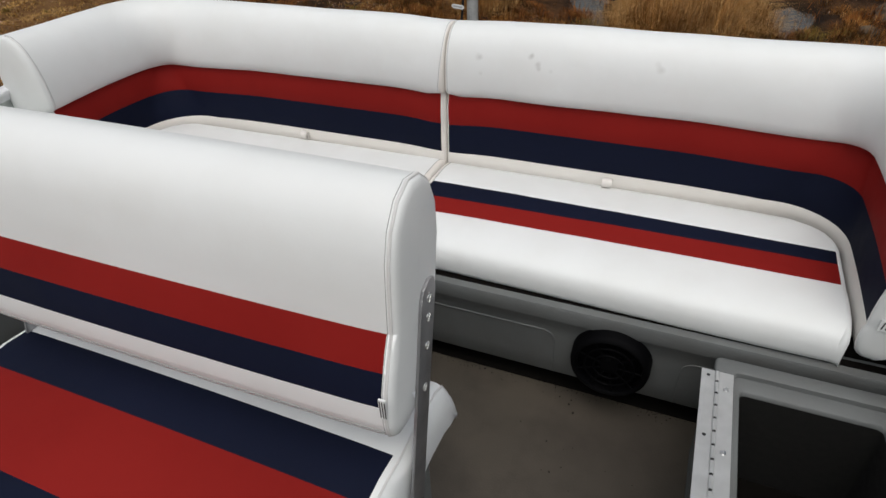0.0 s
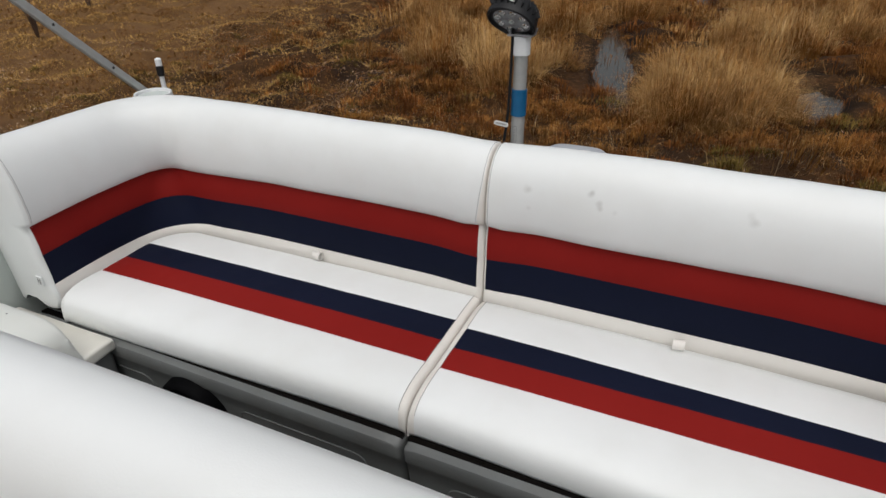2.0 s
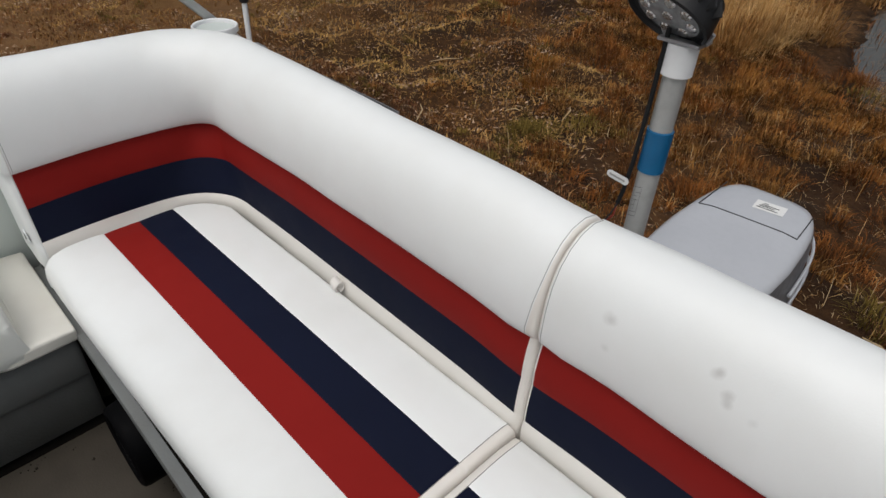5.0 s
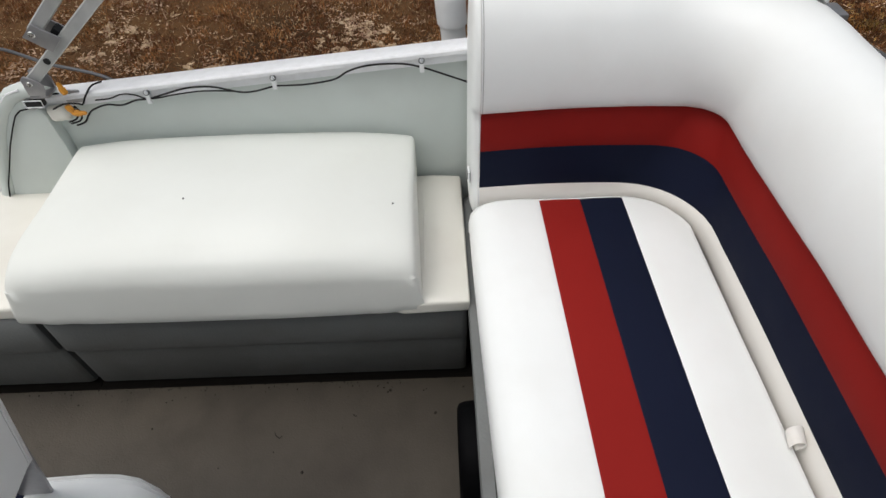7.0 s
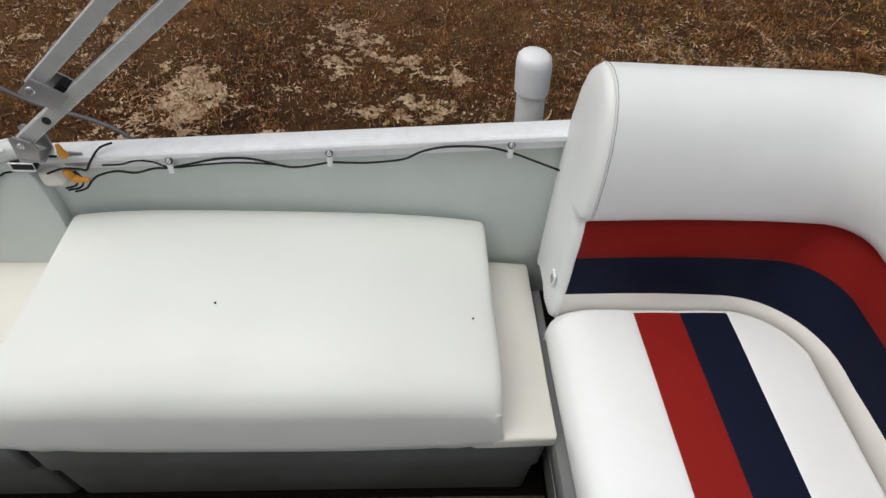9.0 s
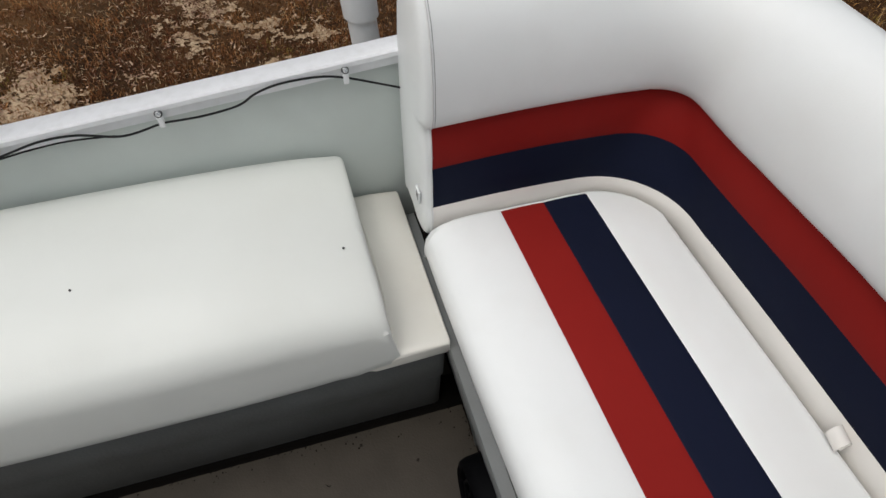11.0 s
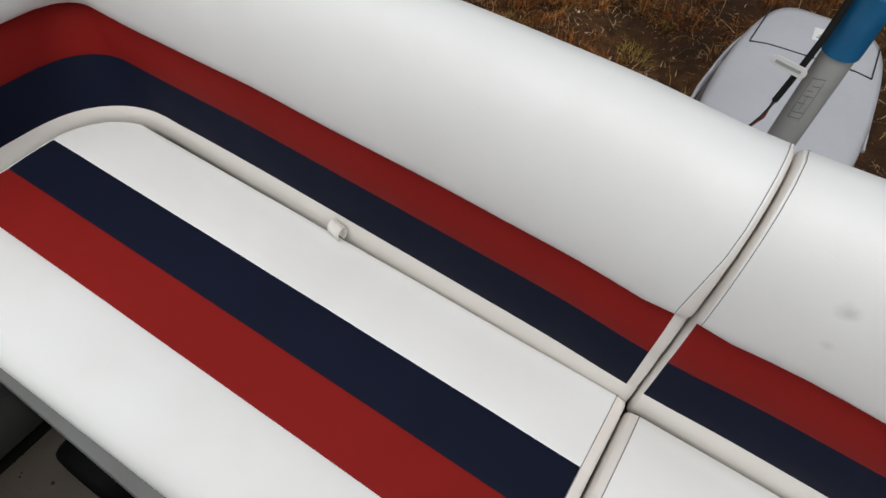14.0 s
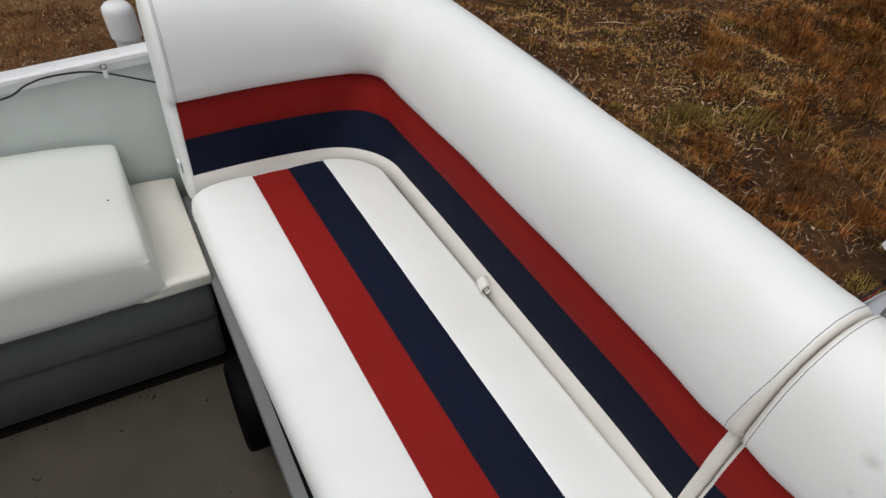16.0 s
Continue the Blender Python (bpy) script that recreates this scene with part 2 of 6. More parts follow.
def stain(m, spots, colour=(0.30, 0.29, 0.27)):
    """Soft scuffs of a given place and radius on a material."""
    nt = m.node_tree
    p = nt.nodes["Principled BSDF"]
    col = p.inputs["Base Color"].links[0].from_socket
    geo = nt.nodes.new("ShaderNodeNewGeometry")
    n = nt.nodes.new("ShaderNodeTexNoise")
    n.inputs["Scale"].default_value = 55
    nt.links.new(geo.outputs["Position"], n.inputs["Vector"])
    for x, y, z, r, amount in spots:
        d = nt.nodes.new("ShaderNodeVectorMath")
        d.operation = "DISTANCE"
        d.inputs[1].default_value = (x, y, z)
        nt.links.new(geo.outputs["Position"], d.inputs[0])
        a = nt.nodes.new("ShaderNodeMath")
        a.operation = "MULTIPLY_ADD"
        a.inputs[1].default_value = r * 1.1
        nt.links.new(n.outputs["Fac"], a.inputs[0])
        nt.links.new(d.outputs["Value"], a.inputs[2])
        f = nt.nodes.new("ShaderNodeMapRange")
        for key, v in zip(("From Min", "From Max", "To Min", "To Max"), (r * 0.75, r * 1.75, amount, 0)):
            f.inputs[key].default_value = v
        nt.links.new(a.outputs[0], f.inputs["Value"])
        x2 = nt.nodes.new("ShaderNodeMix")
        x2.data_type = "RGBA"
        nt.links.new(f.outputs[0], x2.inputs[0])
        nt.links.new(col, x2.inputs[6])
        x2.inputs[7].default_value = (*colour, 1)
        col = x2.outputs[2]
    nt.links.new(col, p.inputs["Base Color"])


# ---------------------------------------------------------------- builders


def thing(name, at, label, category, group="", kind=""):
    ob = new(name)
    ob.location = at
    ob.empty_display_size = 0.05
    return tagged(ob, label, category, group, kind)


def origin_of(ob):
    v = Vector((0, 0, 0))
    while ob is not None:
        v += ob.location
        ob = ob.parent
    return v


def part(name, bm, material, parent, label="", sharp=40):
    """Links a bmesh, in world coordinates, as one mesh object under a thing or a part."""
    me = bpy.data.meshes.new(name)
    if parent is not None:
        bmesh.ops.translate(bm, verts=bm.verts, vec=-origin_of(parent))
    bm.normal_update()
    bm.to_mesh(me)
    bm.free()
    for poly in me.polygons:
        poly.use_smooth = True
    me.set_sharp_from_angle(angle=radians(sharp))
    me.materials.append(material)
    ob = new(name, me)
    ob.parent = parent
    if label:
        ob["label"] = label
    return ob


def single(name, bm, material, label, category, group="", kind="", sharp=40):
    """A thing that is one plain mesh, with its origin at its base."""
    lo = Vector([min(v.co[k] for v in bm.verts) for k in range(3)])
    hi = Vector([max(v.co[k] for v in bm.verts) for k in range(3)])
    at = Vector(((lo.x + hi.x) / 2, (lo.y + hi.y) / 2, lo.z))
    bmesh.ops.translate(bm, verts=bm.verts, vec=-at)
    ob = part(name, bm, material, None, sharp=sharp)
    ob.location = at
    return tagged(ob, label, category, group, kind)


def sheet(rows, close=False, caps=False, bm=None):
    """Quads between rows of points."""
    bm = bm or bmesh.new()
    vs = [[bm.verts.new(p) for p in r] for r in rows]
    n = len(vs[0])
    for a, b in zip(vs, vs[1:]):
        for k in range(n if close else n - 1):
            bm.faces.new((a[k], a[(k + 1) % n], b[(k + 1) % n], b[k]))
    if caps:
        bm.faces.new(vs[0][::-1])
        bm.faces.new(vs[-1])
    bmesh.ops.recalc_face_normals(bm, faces=bm.faces)
    return bm


def tube(points, r, segs=8, bm=None, caps=True):
    """A round bar along points; r is a radius or one for each point."""
    pts = [Vector(p) for p in points]
    rows = []
    up = None
    for i, p in enumerate(pts):
        d = (pts[min(i + 1, len(pts) - 1)] - pts[max(i - 1, 0)]).normalized()
        if up is None:
            up = d.orthogonal().normalized()
        up = (up - d * up.dot(d)).normalized()
        side = d.cross(up)
        rr = r[i] if isinstance(r, (list, tuple)) else r
        rows.append([p + rr * (math.cos(a) * up + math.sin(a) * side) for a in np.linspace(0, 2 * math.pi, segs, endpoint=False)])
    return sheet(rows, close=True, caps=caps, bm=bm)


def bar(p, q, w, h, up=(0, 0, 1), bevel=0.003, bm=None):
    """A rectangular bar from p to q."""
    p, q, up = Vector(p), Vector(q), Vector(up)
    d = (q - p).normalized()
    side = d.cross(up).normalized()
    up = side.cross(d)
    c = min(bevel, w / 3, h / 3)
    ring = [(w / 2 - c, h / 2), (w / 2, h / 2 - c), (w / 2, -h / 2 + c), (w / 2 - c, -h / 2), (-w / 2 + c, -h / 2), (-w / 2, -h / 2 + c), (-w / 2, h / 2 - c), (-w / 2 + c, h / 2)]
    return sheet([[e + side * a + up * b for a, b in ring] for e in (p, q)], close=True, caps=True, bm=bm)


def block(x0, x1, y0, y1, z0, z1, bevel=0.004, segs=2, bm=None):
    own = bmesh.new()
    bmesh.ops.create_cube(own, size=1, matrix=Matrix.Translation(((x0 + x1) / 2, (y0 + y1) / 2, (z0 + z1) / 2)) @ Matrix.Diagonal((x1 - x0, y1 - y0, z1 - z0, 1)))
    if bevel:
        bmesh.ops.bevel(own, geom=own.edges, offset=bevel, segments=segs, profile=0.6, affect="EDGES")
    if bm is None:
        return own
    me = bpy.data.meshes.new("tmp")
    own.to_mesh(me)
    own.free()
    bm.from_mesh(me)
    bpy.data.meshes.remove(me)
    return bm


def soft_block(x0, x1, y0, y1, z0, z1, r, crown=0.0, n=18, wobble=0.0, seed=0, taper=None):
    """A stuffed block: rounded all round, swelling on top, a little uneven."""
    bm = bmesh.new()
    bmesh.ops.create_cube(bm, size=2)
    bmesh.ops.subdivide_edges(bm, edges=bm.edges, cuts=n, use_grid_fill=True)
    c = Vector(((x0 + x1) / 2, (y0 + y1) / 2, (z0 + z1) / 2))
    half = Vector(((x1 - x0) / 2, (y1 - y0) / 2, (z1 - z0) / 2))
    rr = min(r, *half)
    for v in bm.verts:
        u = v.co.copy()
        q = Vector([math.copysign(abs(u[k]) ** 0.8, u[k]) * half[k] for k in range(3)])
        core = Vector([max(-half[k] + rr, min(half[k] - rr, q[k])) for k in range(3)])
        off = q - core
        p = core + (off.normalized() * rr if off.length > 1e-6 else off)
        p.z += crown * (1 - u.x ** 2) * (1 - u.y ** 2) * (1 if u.z > 0 else 0.15)
        if wobble:
            p += wobble * noise.noise_vector((c + p) * 7 + Vector((seed, 0, 0)))
        if taper:
            p = taper(p, u)
        v.co = c + p
    bmesh.ops.recalc_face_normals(bm, faces=bm.faces)
    return bm


def disc(centre, normal, r, thick, segs=24, bevel=0.0, bm=None):
    """A round plate whose front faces along normal."""
    c, d = Vector(centre), Vector(normal).normalized()
    a = d.orthogonal().normalized()
    b = d.cross(a)
    prof = [(r, -thick), (r, -bevel), (r - bevel, 0)] if bevel else [(r, -thick), (r, 0)]
    rows = [[c + d * h + q * (math.cos(t) * a + math.sin(t) * b) for t in np.linspace(0, 2 * math.pi, segs, endpoint=False)] for q, h in prof]
    return sheet(rows, close=True, caps=True, bm=bm)


def prism(outline, axis, lo, hi, bm=None, bevel=0.0):
    """A flat outline of 2D points pushed along an axis: x gives (y, z), y gives (x, z), z gives (x, y)."""
    put = {"x": lambda a, b, c: (c, a, b), "y": lambda a, b, c: (a, c, b), "z": lambda a, b, c: (a, b, c)}[axis]
    own = sheet([[put(a, b, c) for a, b in outline] for c in (lo, hi)], close=True, caps=True)
    if bevel:
        bmesh.ops.bevel(own, geom=own.edges, offset=bevel, segments=2, profile=0.6, affect="EDGES")
    if bm is None:
        return own
    me = bpy.data.meshes.new("tmp")
    own.to_mesh(me)
    own.free()
    bm.from_mesh(me)
    bpy.data.meshes.remove(me)
    return bm


def screw(at, normal, parent, r=0.006):
    d = Vector(normal).normalized()
    bm = disc(Vector(at) + d * 0.002, d, r, 0.002, 12, 0.001)
    a = d.orthogonal()
    bar(Vector(at) + d * 0.0022 - a * r * 0.6, Vector(at) + d * 0.0022 + a * r * 0.6, 0.0012, 0.0006, d, 0.0001, bm)
    return part("screw", bm, chrome, parent, "bright screw head")

# ---------------------------------------------------------------- ground
GROUND = -1.05
_lattice = np.random.RandomState(7).rand(6, 64, 64)


def field(x, y, size, k=0):
    """Smooth noise from 0 to 1 over the plan, with features of that size in metres."""
    x, y = np.asarray(x, float) / size + 31.7 * k, np.asarray(y, float) / size + 17.3 * k
    i, j = np.floor(x).astype(int), np.floor(y).astype(int)
    u, v = x - i, y - j
    u, v = u * u * (3 - 2 * u), v * v * (3 - 2 * v)
    g = _lattice[k % 6]
    at = lambda a, b: g[a % 64, b % 64]
    return (at(i, j) * (1 - u) + at(i + 1, j) * u) * (1 - v) + (at(i, j + 1) * (1 - u) + at(i + 1, j + 1) * u) * v


PUDDLES = [(-1.32, 11.7, 0.33, 3.3, 0.20), (1.66, 9.8, 0.30, 0.95, -0.10), (-3.6, 22.6, 0.32, 3.2, 0.22), (-0.4, 19.2, 0.24, 1.1, -0.05), (0.5, 28.0, 0.4, 1.6, 0.0)]


def wet(x, y):
    """Nearness to the puddles: 1 in the middle, 0 at the rim, below 0 outside."""
    x, y = np.asarray(x, float), np.asarray(y, float)
    best = np.full(x.shape, -9.0)
    for cx, cy, a, b, turn in PUDDLES:
        dx, dy = x - cx, y - cy
        u, v = dx * math.cos(turn) + dy * math.sin(turn), dy * math.cos(turn) - dx * math.sin(turn)
        best = np.maximum(best, 1 - np.sqrt((u / a) ** 2 + (v / b) ** 2) + 0.50 * (field(x, y, 0.5, 2) - 0.5) + 0.34 * (field(x, y, 0.17, 4) - 0.5))
    return best


def height(x, y):
    """Height of the ground over the plan."""
    w = wet(x, y)
    calm = np.clip(0.1 - 1.4 * w, 0, 1)
    h = 0.10 * (field(x, y, 1.7) - 0.5) + 0.05 * (field(x, y, 0.5, 1) - 0.5) + 0.36 * np.clip(field(x, y, 0.42, 5) - 0.5, 0, 1) * np.clip((y - 2.5) / 2, 0, 1)
    ditch = np.clip((x + 3.9 + 0.54 * np.clip(y - 8.0, 0, 30)) / 2.0, 0, 1) * np.clip((y - 7.0) / 1.5, 0, 1)
    return GROUND + np.maximum(h, -0.035) * calm - 0.05 * ditch - 0.10 * np.clip(w + 0.5, 0, 1)


def build_ground():
    def steps(lo, hi, fine, far):
        mid = np.arange(lo, hi + fine / 2, fine)
        out = [fine]
        while sum(out) < far:
            out.append(out[-1] * 1.35)
        grow = np.cumsum(out)
        return np.concatenate([lo - grow[::-1], mid, hi + grow])
    xs, ys = steps(-9, 6, 0.065, 500), steps(-3, 17, 0.065, 500)
    X, Y = np.meshgrid(xs, ys, indexing="ij")
    Z = height(X, Y)
    v = np.stack([X, Y, Z], -1).reshape(-1, 3)
    n, m = X.shape
    i = np.arange(n * m).reshape(n, m)
    f = np.stack([i[:-1, :-1], i[1:, :-1], i[1:, 1:], i[:-1, 1:]], -1).reshape(-1, 4)
    me = bpy.data.meshes.new("ground")
    me.from_pydata(v.tolist(), [], f.tolist())
    me.polygons.foreach_set("use_smooth", np.ones(len(me.polygons), bool))
    me.materials.append(soil)
    tagged(new("ground", me), "dry brown ground with thatch and bare sandy patches", "ground", kind="structure")


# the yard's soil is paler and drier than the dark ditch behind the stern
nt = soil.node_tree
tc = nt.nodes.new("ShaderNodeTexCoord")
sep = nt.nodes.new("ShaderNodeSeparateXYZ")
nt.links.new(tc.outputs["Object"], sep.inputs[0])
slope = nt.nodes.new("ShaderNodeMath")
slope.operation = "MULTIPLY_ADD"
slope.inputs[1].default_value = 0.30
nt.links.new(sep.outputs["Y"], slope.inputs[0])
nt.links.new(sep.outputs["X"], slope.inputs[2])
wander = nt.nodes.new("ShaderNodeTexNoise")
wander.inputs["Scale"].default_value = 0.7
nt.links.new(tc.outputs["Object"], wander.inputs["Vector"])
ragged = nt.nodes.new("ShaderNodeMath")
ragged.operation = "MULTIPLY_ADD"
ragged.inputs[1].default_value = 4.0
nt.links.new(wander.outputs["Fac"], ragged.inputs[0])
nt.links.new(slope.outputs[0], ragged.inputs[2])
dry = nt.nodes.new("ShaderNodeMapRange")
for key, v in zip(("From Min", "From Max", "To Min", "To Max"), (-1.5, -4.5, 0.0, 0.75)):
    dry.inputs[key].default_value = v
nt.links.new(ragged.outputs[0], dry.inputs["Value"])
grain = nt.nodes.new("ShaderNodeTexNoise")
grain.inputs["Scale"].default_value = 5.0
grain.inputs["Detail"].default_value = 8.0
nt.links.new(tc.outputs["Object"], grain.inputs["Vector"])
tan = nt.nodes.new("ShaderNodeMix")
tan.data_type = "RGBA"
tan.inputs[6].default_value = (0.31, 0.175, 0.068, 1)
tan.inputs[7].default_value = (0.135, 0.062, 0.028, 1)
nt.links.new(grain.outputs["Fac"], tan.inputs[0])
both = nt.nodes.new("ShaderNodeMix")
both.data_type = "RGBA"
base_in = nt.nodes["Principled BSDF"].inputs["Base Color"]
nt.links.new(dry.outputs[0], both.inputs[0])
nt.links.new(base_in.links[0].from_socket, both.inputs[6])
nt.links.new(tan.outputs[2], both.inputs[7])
# wet mud at the ditch bottom, its black also painting the shade under growth
mud_shade = nt.nodes.new("ShaderNodeMapRange")
for key, v in zip(("From Min", "From Max", "To Min", "To Max"), (GROUND - 0.02, GROUND - 0.09, 0.0, 0.85)):
    mud_shade.inputs[key].default_value = v
nt.links.new(sep.outputs["Z"], mud_shade.inputs["Value"])
shaded_mud = nt.nodes.new("ShaderNodeMix")
shaded_mud.data_type = "RGBA"
nt.links.new(mud_shade.outputs[0], shaded_mud.inputs[0])
nt.links.new(both.outputs[2], shaded_mud.inputs[6])
shaded_mud.inputs[7].default_value = (0.012, 0.0075, 0.005, 1)
nt.links.new(shaded_mud.outputs[2], base_in)
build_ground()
for k, (cx, cy, a, b, turn) in enumerate(PUDDLES):
    ring = [(cx + 1.25 * (a * math.cos(t) * math.cos(turn) - b * math.sin(t) * math.sin(turn)), cy + 1.25 * (a * math.cos(t) * math.sin(turn) + b * math.sin(t) * math.cos(turn))) for t in np.linspace(0, 2 * math.pi, 40, endpoint=False)]
    bm = bmesh.new()
    level = GROUND - 0.104
    bm.faces.new([bm.verts.new((x, y, level)) for x, y in ring])
    single("water", bm, water, "still puddle among dead grass mirroring grey sky", "puddle", kind="structure")

# ---------------------------------------------------------------- deck, fence, floats
deck = single("floor", block(-1.24, 1.28, -2.6, 2.36, -0.07, 0, 0.006), deck_mat, "tan vinyl boat deck with dark dirt specks", "deck", kind="structure")
for x in (-0.85, 0.89):
    pts = [(x, y, -0.41) for y in np.linspace(-2.7, 2.5, 20)]
    single("pontoon", tube(pts, [0.02, 0.2] + [0.3] * 17 + [0.22], 24), alu, "long aluminium float tube under the deck", "float", "floats", "structure")
    for y in (-1.6, 1.2):
        single("support_block", block(x - 0.22, x + 0.22, y - 0.1, y + 0.1, GROUND - 0.08, -0.70, 0.01), wood, "timber block carrying a float tube", "block", "support blocks", "structure")

SLOPE = 0.088
WX = -1.178          # inner face of the fence


def rail_z(y):
    return 0.603 + SLOPE * (y - 1.2)


def fence(side):
    """One side fence: a pale panel under an aluminium cap rail."""
    X = lambda x: x if side < 0 else 0.037 - x
    name = "wall_port" if side < 0 else "wall_starboard"
    root = thing(name, (X(WX), 1.4, 0), "pale grey-green boat fence panel under a white rail", "fence", kind="structure")
    y0, y1 = 0.64, 1.95
    pan = prism([(y0, 0.0), (y0, rail_z(y0) - 0.02), (y1, rail_z(y1) - 0.02), (y1, 0.0)], "x", min(X(WX), X(WX - 0.02)), max(X(WX), X(WX - 0.02)))
    part("panel", pan, panel_skin, root)
    # cap rail with a hanging inner lip
    ring = [(-0.026, -0.014), (-0.026, -0.003), (-0.022, 0.0), (0.017, 0.001), (0.020, -0.002), (0.020, -0.010), (0.014, -0.0125), (0.012, -0.015), (0.012, -0.029), (0.006, -0.031), (0.003, -0.014)]
    rows = [[(X(WX + a), y, rail_z(y) + b) for a, b in ring] for y in np.linspace(y0 + 0.02, y1, 12)]
    part("cap_rail", sheet(rows, close=True, caps=True), alu_white, root, "white aluminium cap rail")
    return root


fence(-1)
fence(1)
stern = thing("wall_stern", (0.0185, 2.30, 0), "low stern fence panel behind the bench", "fence", kind="structure")
part("panel", block(-1.17, 1.207, 2.275, 2.295, 0, 0.55, 0.002), panel_skin, stern)

# grey corner rail that shows past the bolster
corner = []
for x, y in [(-1.235, 1.95), (-1.235, 2.1)] + [(-1.085 + 0.15 * math.cos(a), 2.16 + 0.15 * math.sin(a)) for a in np.linspace(math.pi, math.pi / 2, 8)] + [(-0.95, 2.312), (-0.80, 2.314), (-0.70, 2.312), (-0.675, 2.300)]:
    corner.append((x, y, 0.604 if x < -0.69 else 0.59))
crail = thing("corner_rail", (-1.1, 2.2, 0.55), "grey ribbed corner rub rail round the stern", "rail", kind="structure")
rows = []
for k, p in enumerate(corner):
    a, b = Vector(corner[max(0, k - 1)]), Vector(corner[min(len(corner) - 1, k + 1)])
    d = (b - a).normalized()
    side = Vector((-d.y, d.x, 0))
    ring = [(-0.02, -0.05), (-0.024, 0.0), (-0.018, 0.014), (0.0, 0.018), (0.008, 0.012), (0.012, 0.016), (0.022, 0.012), (0.028, 0.0), (0.026, -0.05)]
    rows.append([Vector(p) + side * u + Vector((0, 0, w)) for u, w in ring])
part("rail_body", sheet(rows, close=True, caps=True), tarp_grey, crail)
part("edge_bead", tube([Vector(p) + Vector((0, 0, 0.004)) + Vector((-0.026 if p[1] < 2.1 else -0.018 if p[1] < 2.3 else 0, 0.0 if p[1] < 2.1 else 0.02 if p[1] < 2.3 else 0.028, 0)) for p in corner[1:-1]], 0.004, 6), alu, crail, "thin bright edge bead")
part("rail_post", block(-1.10, -1.06, 2.296, 2.32, 0.0, 0.60, 0.003), tarp_grey, crail)

# end pod of the port fence and the gate rails beyond
pod = thing("fence_end_pod", (-1.16, 0.62, 0), "pale grey moulded end panel with a rounded tube edge", "fence end", kind="structure")
outline = [(0.694, 0.30), (0.694, 0.45), (0.688, 0.525), (0.678, 0.552), (0.664, 0.562), (0.650, 0.558), (0.620, 0.535), (0.590, 0.490), (0.560, 0.43), (0.535, 0.37), (0.510, 0.30), (0.510, 0.0), (0.694, 0.0)]
part("pod_panel", prism(outline, "x", -1.19, -1.150, bevel=0.004), panel_skin, pod)
edge = [(-1.162, y, z) for y, z in ((0.728, 0.572), (0.700, 0.576), (0.667, 0.575), (0.638, 0.566), (0.606, 0.538), (0.574, 0.490), (0.545, 0.43), (0.520, 0.37), (0.495, 0.30), (0.495, 0.0))]
part("edge_tube", tube(edge, [0.006, 0.012, 0.017] + [0.018] * 7, 12), panel_skin, pod, "rounded tube edge")
seam = [(0.672, 0.545), (0.656, 0.545), (0.635, 0.540), (0.619, 0.528), (0.600, 0.502), (0.573, 0.459), (0.545, 0.410), (0.513, 0.356), (0.493, 0.310)]
part("edge_seam", tube([(-1.147 + (0.004 if z < 0.5 else 0.0), y + 0.012, z) for y, z in seam], 0.0016, 6), grime, pod, "thin dark seam line")
for k in range(3):
    part("rib", tube([(-1.168 + 0.010 * k, y, z + 0.0155 - 0.0025 * k) for x, y, z in edge[2:6]], 0.0022, 6), alu_white, pod)
pod.location.y += 0.013
gate = thing("gate_rail", (-1.2, -0.4, 0), "white square-tube rails of the side gate", "rail", kind="structure")
for z in (0.468, 0.318, 0.06):
    part("rail_tube", bar((-1.195, 0.57, z), (-1.195, -1.6, z - 0.06), 0.034, 0.046), alu_white, gate)
for y in (-1.6, -0.55):
    part("gate_post", bar((-1.205, y, 0.0), (-1.205, y, 0.44), 0.034, 0.034, (0, 1, 0)), alu_white, gate)
part("rail_end", block(-1.213, -1.177, 0.566, 0.572, 0.442, 0.494, 0.002), alu_white, gate)
sfence = thing("wall_bow_starboard", (1.21, -1.0, 0), "low fence panel of the forward deck", "fence", kind="structure")
part("panel", block(1.215, 1.235, -2.5, 0.6, 0, 0.54, 0.002), panel_skin, sfence)

# ---------------------------------------------------------------- stern bench
SEAM = 0.0185
BACK_Y, ARM_U = 1.990, 1.035
BOTTOM = 0.325


# rounded crown of the bolster, from its front face over the top to its back
CROWN = []
for a in np.linspace(0.16, 1.0, 6):
    c, q = math.cos(a * math.pi / 2) ** 0.87, math.sin(a * math.pi / 2) ** 0.87
    CROWN.append((0.087 - 0.092 * c, 0.612 + 0.163 * q, 0.08 + 0.095 * q, "bolster"))
for a in (0.82, 0.62, 0.40, 0.18, 0.0):
    c, q = math.cos(a * math.pi / 2) ** 0.87, math.sin(a * math.pi / 2) ** 0.87
    CROWN.append((0.087 + 0.081 * c, 0.600 + 0.175 * q, 0.18 + 0.03 * c, "bolster"))
